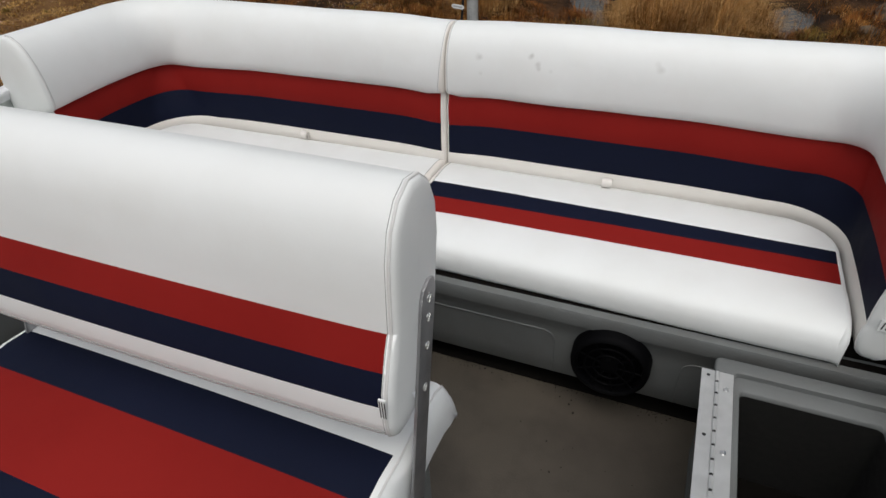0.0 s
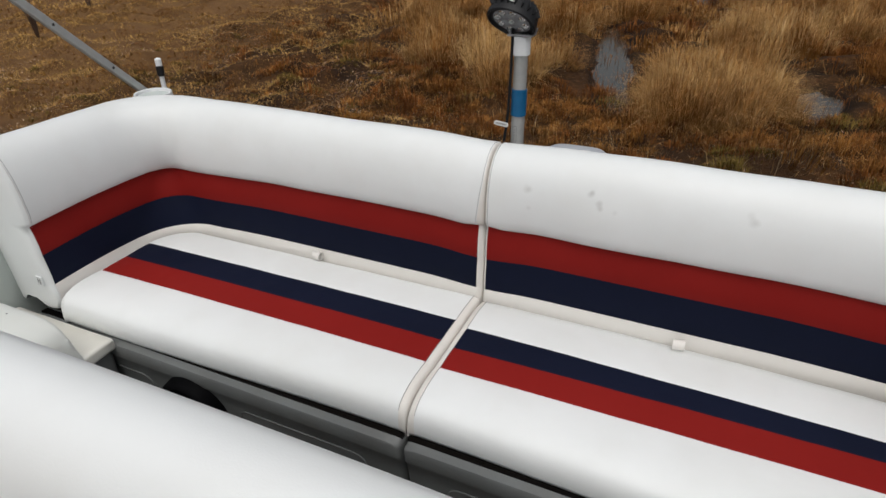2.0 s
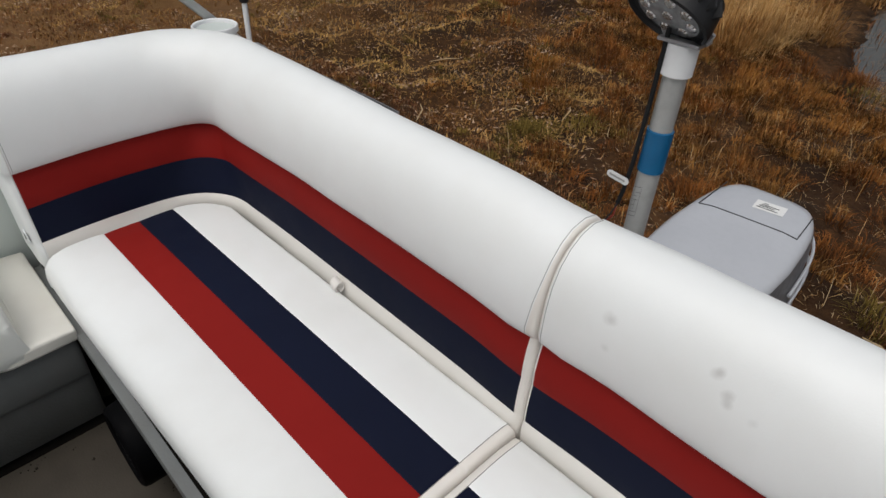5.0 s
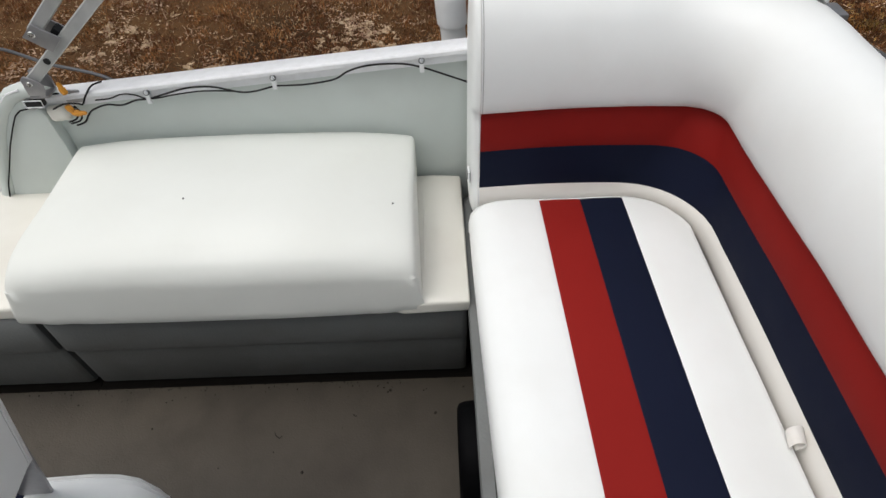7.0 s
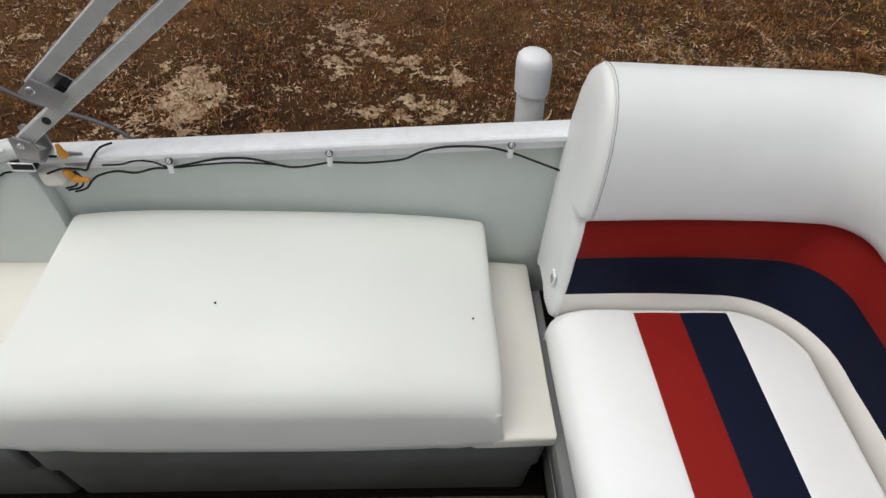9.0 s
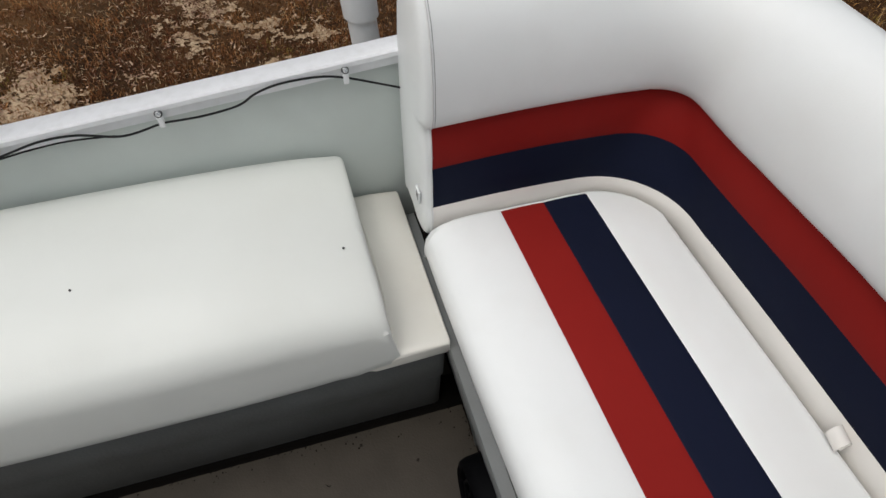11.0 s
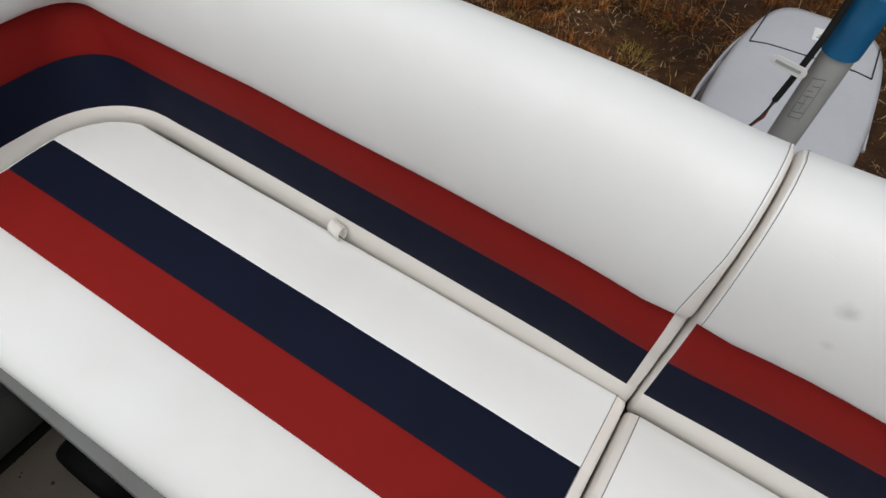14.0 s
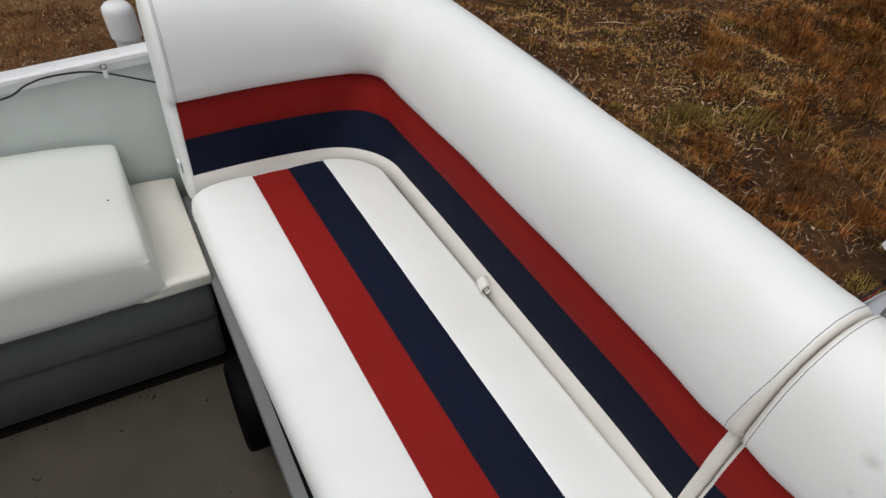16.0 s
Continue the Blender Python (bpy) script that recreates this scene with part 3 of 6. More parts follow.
# levels of the backrest: outward offset, height, corner radius, and the panel below each
LEVELS = [
    (0.030, 0.330, 0.14, ""), (0.008, 0.334, 0.14, "lower_band"), (-0.001, 0.345, 0.14, "lower_band"), (-0.004, 0.362, 0.14, "lower_band"), (-0.005, 0.382, 0.145, "lower_band"), (-0.004, 0.399, 0.15, "lower_band"), (0.0, 0.409, 0.15, "lower_band"),
    (-0.001, 0.414, 0.148, "navy_stripe"), (-0.001, 0.440, 0.135, "navy_stripe"), (0.001, 0.470, 0.115, "navy_stripe"), (0.004, 0.4955, 0.095, "navy_stripe"),
    (0.003, 0.499, 0.092, "red_stripe"), (0.003, 0.525, 0.075, "red_stripe"), (0.006, 0.552, 0.06, "red_stripe"), (0.012, 0.577, 0.05, "red_stripe"),
    (0.004, 0.580, 0.055, "bolster"), (-0.002, 0.590, 0.062, "bolster"), (-0.005, 0.608, 0.075, "bolster"), *CROWN,
    (0.166, 0.520, 0.20, "back_shell"), (0.158, 0.430, 0.19, "back_shell"), (0.150, 0.340, 0.18, "back_shell"), (0.140, 0.330, 0.18, "back_shell"),
]


def bench_half(side):
    """One half of the stern bench: moulded base, speaker, seat cushion and the backrest that turns the corner into an arm."""
    X = lambda u: SEAM + side * u
    tag = "port" if side < 0 else "starboard"

    # base
    base = thing("bench_pedestal", (X(0.55), 1.78, 0), "grey moulded plastic base of the stern bench", "bench base", "stern bench halves")
    prof = [(1.576, 0.052), (1.571, 0.058), (1.561, 0.12), (1.549, 0.20), (1.541, 0.252), (1.538, 0.255), (1.5365, 0.259), (1.5335, 0.294), (1.536, 0.300), (1.575, 0.302), (1.60, 0.325), (2.16, 0.325), (2.20, 0.30), (2.20, 0.052)]
    us = [0.004, 0.007, 0.014] + list(np.linspace(0.05, 1.10, 12)) + [1.13, 1.14]
    rows = []
    for u in us:
        ins = 0.010 if u in (0.004, 1.14) else 0.003 if u in (0.007, 1.13) else 0.0
        rows.append([(X(u), y + (ins if y < 1.7 else 0), max(0.002, z - ins)) for y, z in prof])
    part("base_body", sheet(rows, close=True, caps=True), moulded, base, sharp=60)
    # black blocks paint the shade of toe recess, foot and cushion gaps
    part("toe_recess", block(min(X(0.03), X(1.10)), max(X(0.03), X(1.10)), 1.640, 2.18, 0.001, 0.055, 0.002), grime, base, "toe space with its shade painted black")
    part("toe_strip", block(min(X(0.002), X(1.12)), max(X(0.002), X(1.12)), 1.578, 1.640, 0.001, 0.004, 0.001), grime, base, "black strip painting in foot dirt and toe shade")
    part("gap_strip", block(min(X(0.006), X(1.13)), max(X(0.006), X(1.13)), 1.5560, 1.574, 0.2985, 0.3040, 0.001), grime, base, "black strip painting the shade under the seat cushion")
    part("side_gap", block(min(X(1.01), X(1.135)), max(X(1.01), X(1.135)), 1.574, 2.10, 0.31, 0.329, 0.001), grime, base, "dark filler painting the shade beside the seat cushion")
    for u0, u1 in ((0.10, 0.45), (0.74, 1.02)):
        pts = []
        r = 0.03
        for cx, cz, a0 in ((u1 - r, 0.216 - r, math.pi / 2), (u0 + r, 0.216 - r, math.pi)):
            pts += [(cx + r * math.cos(a), cz + r * math.sin(a)) for a in (np.linspace(0, math.pi / 2, 6) if a0 < 2 else np.linspace(math.pi / 2, math.pi, 6))]
        pts = [(u1, 0.06)] + pts + [(u0, 0.06)]
        part("embossed_line", tube([(X(u), 1.5455 + (0.216 - z) * 0.15, z) for u, z in pts], 0.0018, 6), moulded, base)

    # speaker
    sp = thing("marine_speaker", (X(0.59), 1.545, 0.075), "round black marine speaker set into the bench base", "speaker", "bench speakers")
    c = Vector((X(0.588), 1.530, 0.180))
    d = Vector((0, -1, -0.10)).normalized()
    rim = []
    for q, h in ((0.092, -0.034), (0.090, 0.012), (0.087, 0.021), (0.080, 0.025), (0.075, 0.021), (0.073, 0.006)):
        rim.append([c + d * h + q * Vector((math.cos(t), 0, math.sin(t))) for t in np.linspace(0, 2 * math.pi, 36, endpoint=False)])
    speaker_rim = part("rim", sheet(rim, close=True), mesh_black, sp)
    part("cone", disc(c + d * -0.002, d, 0.080, 0.006, 36), mesh_black, sp)
    part("dust_cap", soft_block(c.x - 0.026, c.x + 0.026, c.y - 0.016, c.y + 0.004, c.z - 0.026, c.z + 0.026, 0.024, n=8), mesh_black, sp)
    for k in range(9):
        a = k * 2 * math.pi / 9
        e = Vector((math.cos(a), 0, math.sin(a)))
        part("grille_rib", bar(c + d * 0.016 + e * 0.022, c + d * 0.018 + e * 0.078, 0.005, 0.003, d, 0.001), mesh_black, speaker_rim)
    for q in (0.035, 0.056):
        part("grille_ring", tube([c + d * 0.018 + q * Vector((math.cos(t), 0, math.sin(t))) for t in np.linspace(0, 2 * math.pi, 28)], 0.0025, 6), mesh_black, speaker_rim)

    # seat cushion
    seat = thing("seat_cushion", (X(0.5), 1.75, BOTTOM), "white vinyl bench seat cushion with red and navy stripes", "cushion", "stern seat cushions")
    RED, NAVY, REAR, END = (1.691, 1.773, 1.857, 1.975) if side < 0 else (1.697, 1.773, 1.838, 1.975)
    # how far the stripe edges shift at the middle seam and at the outer end
    skew = ((RED, 0.008, -0.006), (NAVY, 0.008, -0.007), (REAR, 0.007, -0.007)) if side < 0 else ((RED, -0.004, 0.007), (NAVY, -0.007, 0.007), (REAR, 0.007, -0.008))

    def slant(y, f):
        """The place of a stripe edge, f from 0 at the middle seam to 1 at the outer end."""
        ys_ = [1.60] + [k[0] for k in skew] + [1.965]
        sh = [0.0] + [k[1] + (k[2] - k[1]) * f for k in skew] + [0.014 - 0.016 * f if side < 0 else 0.004 + 0.010 * math.sin(math.pi * f) - 0.012 * f]
        return y + float(np.interp(y, ys_, sh))
    front = [(1.562, 0.3035), (1.545, 0.3045), (1.538, 0.309), (1.535, 0.320), (1.534, 0.342), (1.538, 0.364), (1.548, 0.376), (1.564, 0.385), (1.590, 0.391), (1.62, 0.3935), (1.655, 0.394), (1.678, 0.393), (1.688, 0.392), (RED, 0.3910)]
    bands = [("front_roll", front, white)]

    def puff(a, b):
        return [(a, 0.3910)] + [(a + (b - a) * t, 0.3915 + 0.0010 * math.sin(math.pi * t)) for t in (0.04, 0.12, 0.3, 0.5, 0.7, 0.88, 0.96)] + [(b, 0.3910)]
    bands.append(("red_stripe", puff(RED, NAVY), red))
    bands.append(("navy_stripe", puff(NAVY, REAR), navy))
    rear = [(REAR, 0.3910)] + [(REAR + t, 0.3925 - 2.2 * max(0, t - 0.06) ** 2) for t in (0.006, 0.02, 0.04, 0.06, 0.08, 0.10, 0.108)] + [(1.967, 0.3845), (1.9705, 0.378), (END - 0.002, 0.366), (END, 0.340), (1.960, 0.328)]
    bands.append(("rear_panel", rear, white))
    R = 0.13

    def outer(y):
        if y > END - R:
            return 1.0245 - R + math.sqrt(max(0, R * R - (y - END + R) ** 2)) if y < END else 1.0245 - R
        if y < 1.60:
            return 1.0245 - 0.011 * ((1.60 - y) / 0.065) ** 3
        return 1.0245


    def column(u_frac, y, z):
        """u_frac: a pair (edge, drop) at an end, or a fraction across."""
        hi = outer(y)
        f0 = u_frac[0] if isinstance(u_frac, tuple) else u_frac
        front_y = y < RED
        y = slant(y, f0)
        if front_y:
            f = 1 - f0
            y += (0.011 + 0.018 * f * f * (3 - 2 * f)) * min(1.0, max(0.0, RED - y) / 0.11)
        if isinstance(u_frac, tuple):
            where, off, drop = u_frac
            u = 0.0035 + off if where == 0 else hi - off
            return (X(u), y, max(0.304, z - drop) if y > 1.56 else max(0.304, min(z, z - drop * 0.5)))
        return (X(0.018 + (hi - 0.014 - 0.018) * u_frac), y, z + 0.0035 * math.sin(math.pi * min(1, max(0, (y - 1.56) / 0.4))) * math.sin(math.pi * u_frac) ** 0.5
                + 0.0012 * noise.noise((u_frac * 9, y * 9, 3.1 + side)))
    ends0 = [(0, 0.0, 0.07), (0, -0.0018, 0.035), (0, -0.0012, 0.014), (0, 0.001, 0.006), (0, 0.005, 0.002), (0, 0.0145, 0.0006)]
    ends1 = [(1, 0.014, 0.0008), (1, 0.007, 0.003), (1, 0.003, 0.008), (1, 0.0, 0.018), (1, -0.0015, 0.035), (1, 0.0, 0.07)]
    mid = list(np.linspace(0, 1, 30))
    for nm, prof, m in bands:
        part(nm, sheet([[column(k, y, z) for k in mid] for y, z in prof]), m, seat, sharp=70)
    allp = [p for _, prof, _ in bands for p in prof]
    part("end_boxing", sheet([[column(k, y, z) for k in ends0 + [0.0]] for y, z in allp]), band_white, seat, sharp=70)
    part("end_boxing", sheet([[column(k, y, z) for k in [1.0] + ends1] for y, z in allp]), white, seat, sharp=70)
    part("underside", block(min(X(0.02), X(0.99)), max(X(0.02), X(0.99)), 1.58, 1.94, BOTTOM, 0.36, 0.004), white, seat)
    topline = [p for p in allp if p[1] > 0.345]
    pts = [Vector(column(0.0, y, z)) + Vector((side * 0.0004, 0, 0.0008)) for y, z in topline]
    part("stitch_line", tube(pts, 0.0007, 5), thread, seat, "dark stitched seam along the seat end")
    # pull strap
    su, sy = (0.492, 1.973) if side < 0 else (0.478, 1.963)
    strap = thing("pull_strap", (X(su), sy + 0.008, 0.385), "small white vinyl pull loop behind the seat", "strap", "seat pull loops")
    rows = []
    for w in (-0.014, 0.014):
        loop = []
        for a in np.linspace(-0.6, math.pi * 1.45, 14):
            loop.append((X(su + w * 0.9), sy - 0.012 * math.cos(a) + w * 0.2, 0.400 + 0.013 * math.sin(a) + 0.002))
        rows.append(loop)
    bm = sheet(rows)
    bmesh.ops.solidify(bm, geom=bm.faces[:], thickness=0.0022)
    part("loop", bm, band_white, strap)

    # backrest
    backrest = thing("backrest", (X(0.5), 2.05, BOTTOM), "white bolster backrest with red and navy stripes turning into an arm", "backrest", "stern backrests")
    Y0 = 1.553
    ARM, ARC, REARN = 12, 12, 26
    BW = 0.0165 if side < 0 else 0.0075      # width of the boxing beside the middle seam, narrower up on the bolster
    ease = lambda q: max(0.0, min(1.0, q)) ** 2 * (3 - 2 * max(0.0, min(1.0, q)))
    boxing = lambda lv: BW - (BW - 0.006) * ease((LEVELS[lv][1] - 0.60) / 0.13) if LEVELS[lv][3] == "bolster" else BW

    def wobble(p, lv):
        d_, z_, r_, nm = LEVELS[lv]
        if nm != "bolster":
            return p
        q = noise.noise((p[0] * 6 + 5 * side, p[1] * 6, p[2] * 9)) * 0.0035
        return (p[0], p[1] + q, p[2] + 0.6 * q)

    def path(lv):
        d_, z_, r_, nm = LEVELS[lv]
        cy, cu = BACK_Y + d_ - r_, ARM_U + d_ - r_
        arm = [(ARM_U + d_, y) for y in np.linspace(Y0 + 0.014, cy, ARM)]
        arc = [(cu + r_ * math.cos(a), cy + r_ * math.sin(a)) for a in np.linspace(0, math.pi / 2, ARC)[1:-1]]
        rearp = [(u, BACK_Y + d_) for u in cu + (boxing(lv) - cu) * np.linspace(0, 1, REARN)]
        return arm, arc, rearp, d_, z_

    main, cap_arm, cap_mid = [], [], []
    bulge_c = (0.09, 0.55)
    for lv in range(len(LEVELS)):
        arm, arc, rearp, d_, z_ = path(lv)
        row = []
        for j, (u, y) in enumerate(arm + arc + rearp):
            zz = z_
            if LEVELS[lv][3] == "bolster":
                low = 0.008 * math.exp(-((u - BW) / 0.14) ** 2) - 0.010 * ease((ARM + ARC - j) / ARC)
                zz = z_ - low * min(1, max(0, (z_ - 0.60) / 0.15))
            if LEVELS[lv][3] == "bolster" and ARM <= j <= ARM + ARC:      # soft gathers in the corner
                w = math.sin((j - ARM) / ARC * math.pi) * 0.0022 * math.sin(j * 2.6) * min(1, max(0, (z_ - 0.60) / 0.06))
                u, y = u + w * 0.7, y + w * 0.7
            if 0.40 < z_ < 0.66 and LEVELS[lv][3] != "back_shell" and d_ < 0.05:      # the padding swells between the seams
                full = 0.007 * math.sin(math.pi * min(1, j / ARM)) if j < ARM + ARC else 0.010 * (1 - math.exp(-((u - BW) / 0.08) ** 2)) * ease((0.93 - u) / 0.3)
                zz += full * min(1, (z_ - 0.40) / 0.05 + 0.5) * min(1, (0.66 - z_) / 0.05)
            if 0.54 < z_ < 0.61:                                          # lower edge lifts beside the middle seam
                zz += 0.009 * math.exp(-((u - BW) / 0.028) ** 2) * (1 - abs(z_ - 0.577) / 0.04)
            row.append(wobble((X(u), y, zz), lv))
        row[0] = (row[0][0], Y0 + 0.014, row[0][2])
        bw = boxing(lv)
        row[-1] = (X(bw), row[-1][1], row[-1][2])
        main.append(row)
        # rounded ends: the outline shrinks a little towards the end face
        def shrunk(y_or_u, zb, centre, k):
            zc = min(max(zb, 0.36), 0.71)
            return y_or_u + (centre - y_or_u) * k, zb + (zc - zb) * min(1, k * 1.6)
        a_rows, m_rows = [], []
        for off, k in ((0.014, 0.0), (0.010, 0.006), (0.005, 0.028), (0.001, 0.075), (-0.003, 0.25), (-0.005, 0.65), (-0.005, 1.0)):
            u, zz = shrunk(row[0][0], row[0][2], X(ARM_U + bulge_c[0]), k)
            a_rows.append((u, Y0 + off, zz))
            y, zz = shrunk(row[-1][1], row[-1][2], BACK_Y + bulge_c[0], k)
            m_rows.append((X(bw - (bw - 0.0013) * (0.014 - max(off, 0.0)) / 0.014), y, zz))
        cap_arm.append(a_rows)
        cap_mid.append(m_rows)
    mats = {"lower_band": band_white, "navy_stripe": navy, "red_stripe": red, "bolster": white_scuffed if side > 0 else white, "back_shell": moulded}
    for nm in ("lower_band", "navy_stripe", "red_stripe", "bolster", "back_shell"):
        idx = [k for k in range(len(LEVELS)) if LEVELS[k][3] == nm]
        idx = [idx[0] - 1] + idx
        part(nm, sheet([main[k] for k in idx]), mats[nm], backrest, sharp=75)
    part("arm_end", sheet(cap_arm), white, backrest, "white boxed arm end", sharp=75)
    part("middle_end", sheet(cap_mid), band_white, backrest, sharp=75)
    lo, hi = 1, 29
    for row_set, push in (([cap_arm[k][0] for k in range(lo, hi)], Vector((0, -0.002, 0))), ([cap_mid[k][0] for k in range(lo, hi)], Vector((-side * 0.002, 0, 0)))):
        pts = [Vector(p) + push for p in row_set]
        if push.y:
            part("piping", tube(pts, 0.0015, 6), piping, backrest, "sewn white welt along the end")
        part("stitch_line", tube([p - push * 2.2 + Vector((0, 0, 0.0006)) for p in pts if p.z > 0.58], 0.0005, 5), thread, backrest)
    # maker's tag as plain bars
    tx, ty, tz = X(ARM_U + 0.022), Y0 - 0.0078, 0.425
    tag = part("tag", prism([(tx - 0.010, tz - 0.012), (tx + 0.010, tz - 0.012), (tx + 0.010, tz + 0.014), (tx - 0.010, tz + 0.014)], "y", ty, ty + 0.003), white, backrest)
    for k in (-0.004, 0.003):
        part("tag_bar", prism([(tx + k - 0.0022, tz - 0.008), (tx + k, tz - 0.008), (tx + k + 0.0022, tz + 0.009), (tx + k, tz + 0.009)], "y", ty - 0.0006, ty + 0.001), ink, tag, "dark tag mark")


white_scuffed = white.copy()
white_scuffed.name = "white_vinyl_scuffed"
stain(white_scuffed, [(0.117, 1.996, 0.7, 0.0102, 0.23), (0.124, 1.996, 0.701, 0.0076, 0.18), (0.126, 1.99, 0.658, 0.0059, 0.16), (0.26, 2, 0.711, 0.0076, 0.36), (0.263, 2.001, 0.716, 0.0059, 0.25), (0.281, 1.995, 0.694, 0.0076, 0.32), (0.284, 1.993, 0.684, 0.0068, 0.29), (0.316, 1.993, 0.68, 0.0059, 0.13), (0.583, 1.998, 0.707, 0.0102, 0.25), (0.575, 2.003, 0.718, 0.0085, 0.11)])
bench_half(-1)
bench_half(1)

# cup holder on the port corner of the bolster
cup = thing("cup_holder", (-1.13, 2.11, 0.72), "pale grey cup holder sunk in the bolster corner", "cup holder")
c = Vector((-1.125, 2.105, 0.762))
rows = [[c + Vector((q * math.cos(t), q * math.sin(t), h)) for t in np.linspace(0, 2 * math.pi, 32, endpoint=False)] for q, h in ((0.057, -0.012), (0.056, 0.001), (0.054, 0.003), (0.050, 0.001), (0.048, -0.02), (0.038, -0.03))]
part("ring", sheet(rows, close=True), pvc, cup)
part("well", disc(c + Vector((0, 0, -0.006)), (0, 0, 1), 0.046, 0.02, 32), panel_skin, cup, "pale grey well")

# ---------------------------------------------------------------- port side bench
for y0, y1 in ((0.705, 1.533), (-0.60, 0.690)):
    b = thing("side_bench_base", (-1.0, (y0 + y1) / 2, 0), "grey moulded base of the low side bench", "bench base", "side bench bases")
    prof = [(-0.900, 0.014), (-0.848, 0.015), (-0.842, 0.021), (-0.831, 0.165), (-0.823, 0.170), (-0.819, 0.178), (-0.816, 0.275), (-0.826, 0.284), (-0.90, 0.285), (-1.165, 0.285), (-1.17, 0.28), (-1.17, 0.004), (-0.904, 0.004)]
    rows = []
    for y, ins in ((y0, 0.006), (y0 + 0.004, 0.002), (y0 + 0.012, 0), *[(y, 0) for y in np.linspace(y0 + 0.05, y1 - 0.05, 6)], (y1 - 0.012, 0), (y1 - 0.004, 0.002), (y1, 0.006)):
        rows.append([(x - (ins if x > -1 else 0), y, max(0.003, z - (ins if z > 0.2 else 0))) for x, z in prof])
    # toe face and foot strip are blackened to hold the recess shade
    for nm, k0, k1 in (("kick_panel", 0, 3), ("upper_lip", 3, 7), ("top_panel", 7, 10), ("rear_panel", 10, 12), ("toe_recess", 12, 13)):
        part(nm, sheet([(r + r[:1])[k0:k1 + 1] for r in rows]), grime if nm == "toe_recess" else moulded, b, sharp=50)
    part("toe_strip", block(-0.906, -0.832, y0 - 0.007, y1 + (0.06 if y1 > 1 else 0.007), 0.001, 0.004, 0.001), grime, b, "black strip painting in foot dirt and toe shade")
    for r in (rows[0], rows[-1]):
        bm = bmesh.new()
        bm.faces.new([bm.verts.new(p) for p in r])
        part("end_panel", bm, moulded, b)

slab = thing("bench_pad", (-0.985, 0.5, 0.285), "thin ivory vinyl pad along the side bench", "pad")
bm = soft_block(-1.168, -0.798, -0.55, 1.537, 0.2855, 0.322, 0.010, 0.003, n=26, wobble=0.002, seed=5)
for v in bm.verts:      # a soft fold where the loose cushion presses
    f = math.exp(-((v.co.y - 1.462 - 0.012 * math.sin(v.co.x * 9)) / 0.010) ** 2)
    if v.co.z > 0.3:
        v.co.z += 0.003 * f
    if v.co.x > -0.86:  # set back under the hanging cushion
        v.co.x -= 0.022 * min(1.0, max(0.0, (1.408 - v.co.y) / 0.02)) * min(1.0, (v.co.x + 0.86) / 0.05)
part("pad_body", bm, ivory, slab, sharp=75)
part("fold", tube([(x, 1.449 + 0.004 * math.sin(x * 11) + 0.008 * (x + 1), 0.3205 + 0.001 * math.sin(x * 23)) for x in np.linspace(-1.15, -0.815, 14)], [0.001] + [0.003] * 12 + [0.001], 8), ivory, slab, "raised crease in the vinyl")

# loose cushion lying on the pad, its front edge hanging over
loose = thing("loose_cushion", (-0.98, 1.07, 0.316), "plump cream vinyl cushion lying loose on the side bench", "cushion")


def cushion_section():
    """Outline from the back foot over the domed top to the hanging front and under: (x, z) with the middle's swell."""
    pts = [(-1.165, 0.324, 0), (-1.170, 0.332, 0), (-1.1705, 0.37, 0), (-1.1695, 0.426, 0), (-1.1670, 0.440, 0.15), (-1.160, 0.4455, 0.35), (-1.145, 0.4465, 0.45)]
    for x in np.linspace(-1.12, -0.90, 9):
        pts.append((x, 0.4465, 0.45 + 0.55 * math.sin(math.pi * (x + 1.15) / 0.34)))
    for a in np.linspace(0.12, 1.0, 10):
        pts.append((-0.885 + 0.083 * math.sin(a * math.pi / 2), 0.385 + 0.0585 * math.cos(a * math.pi / 2), 0.75 * (1 - a)))
    pts += [(-0.800, 0.362, 0), (-0.798, 0.34, 0), (-0.7965, 0.32, 0), (-0.7963, 0.304, 0), (-0.7990, 0.2975, 0), (-0.806, 0.2985, 0), (-0.83, 0.321, 0), (-0.95, 0.324, 0), (-1.1, 0.324, 0)]
    return pts


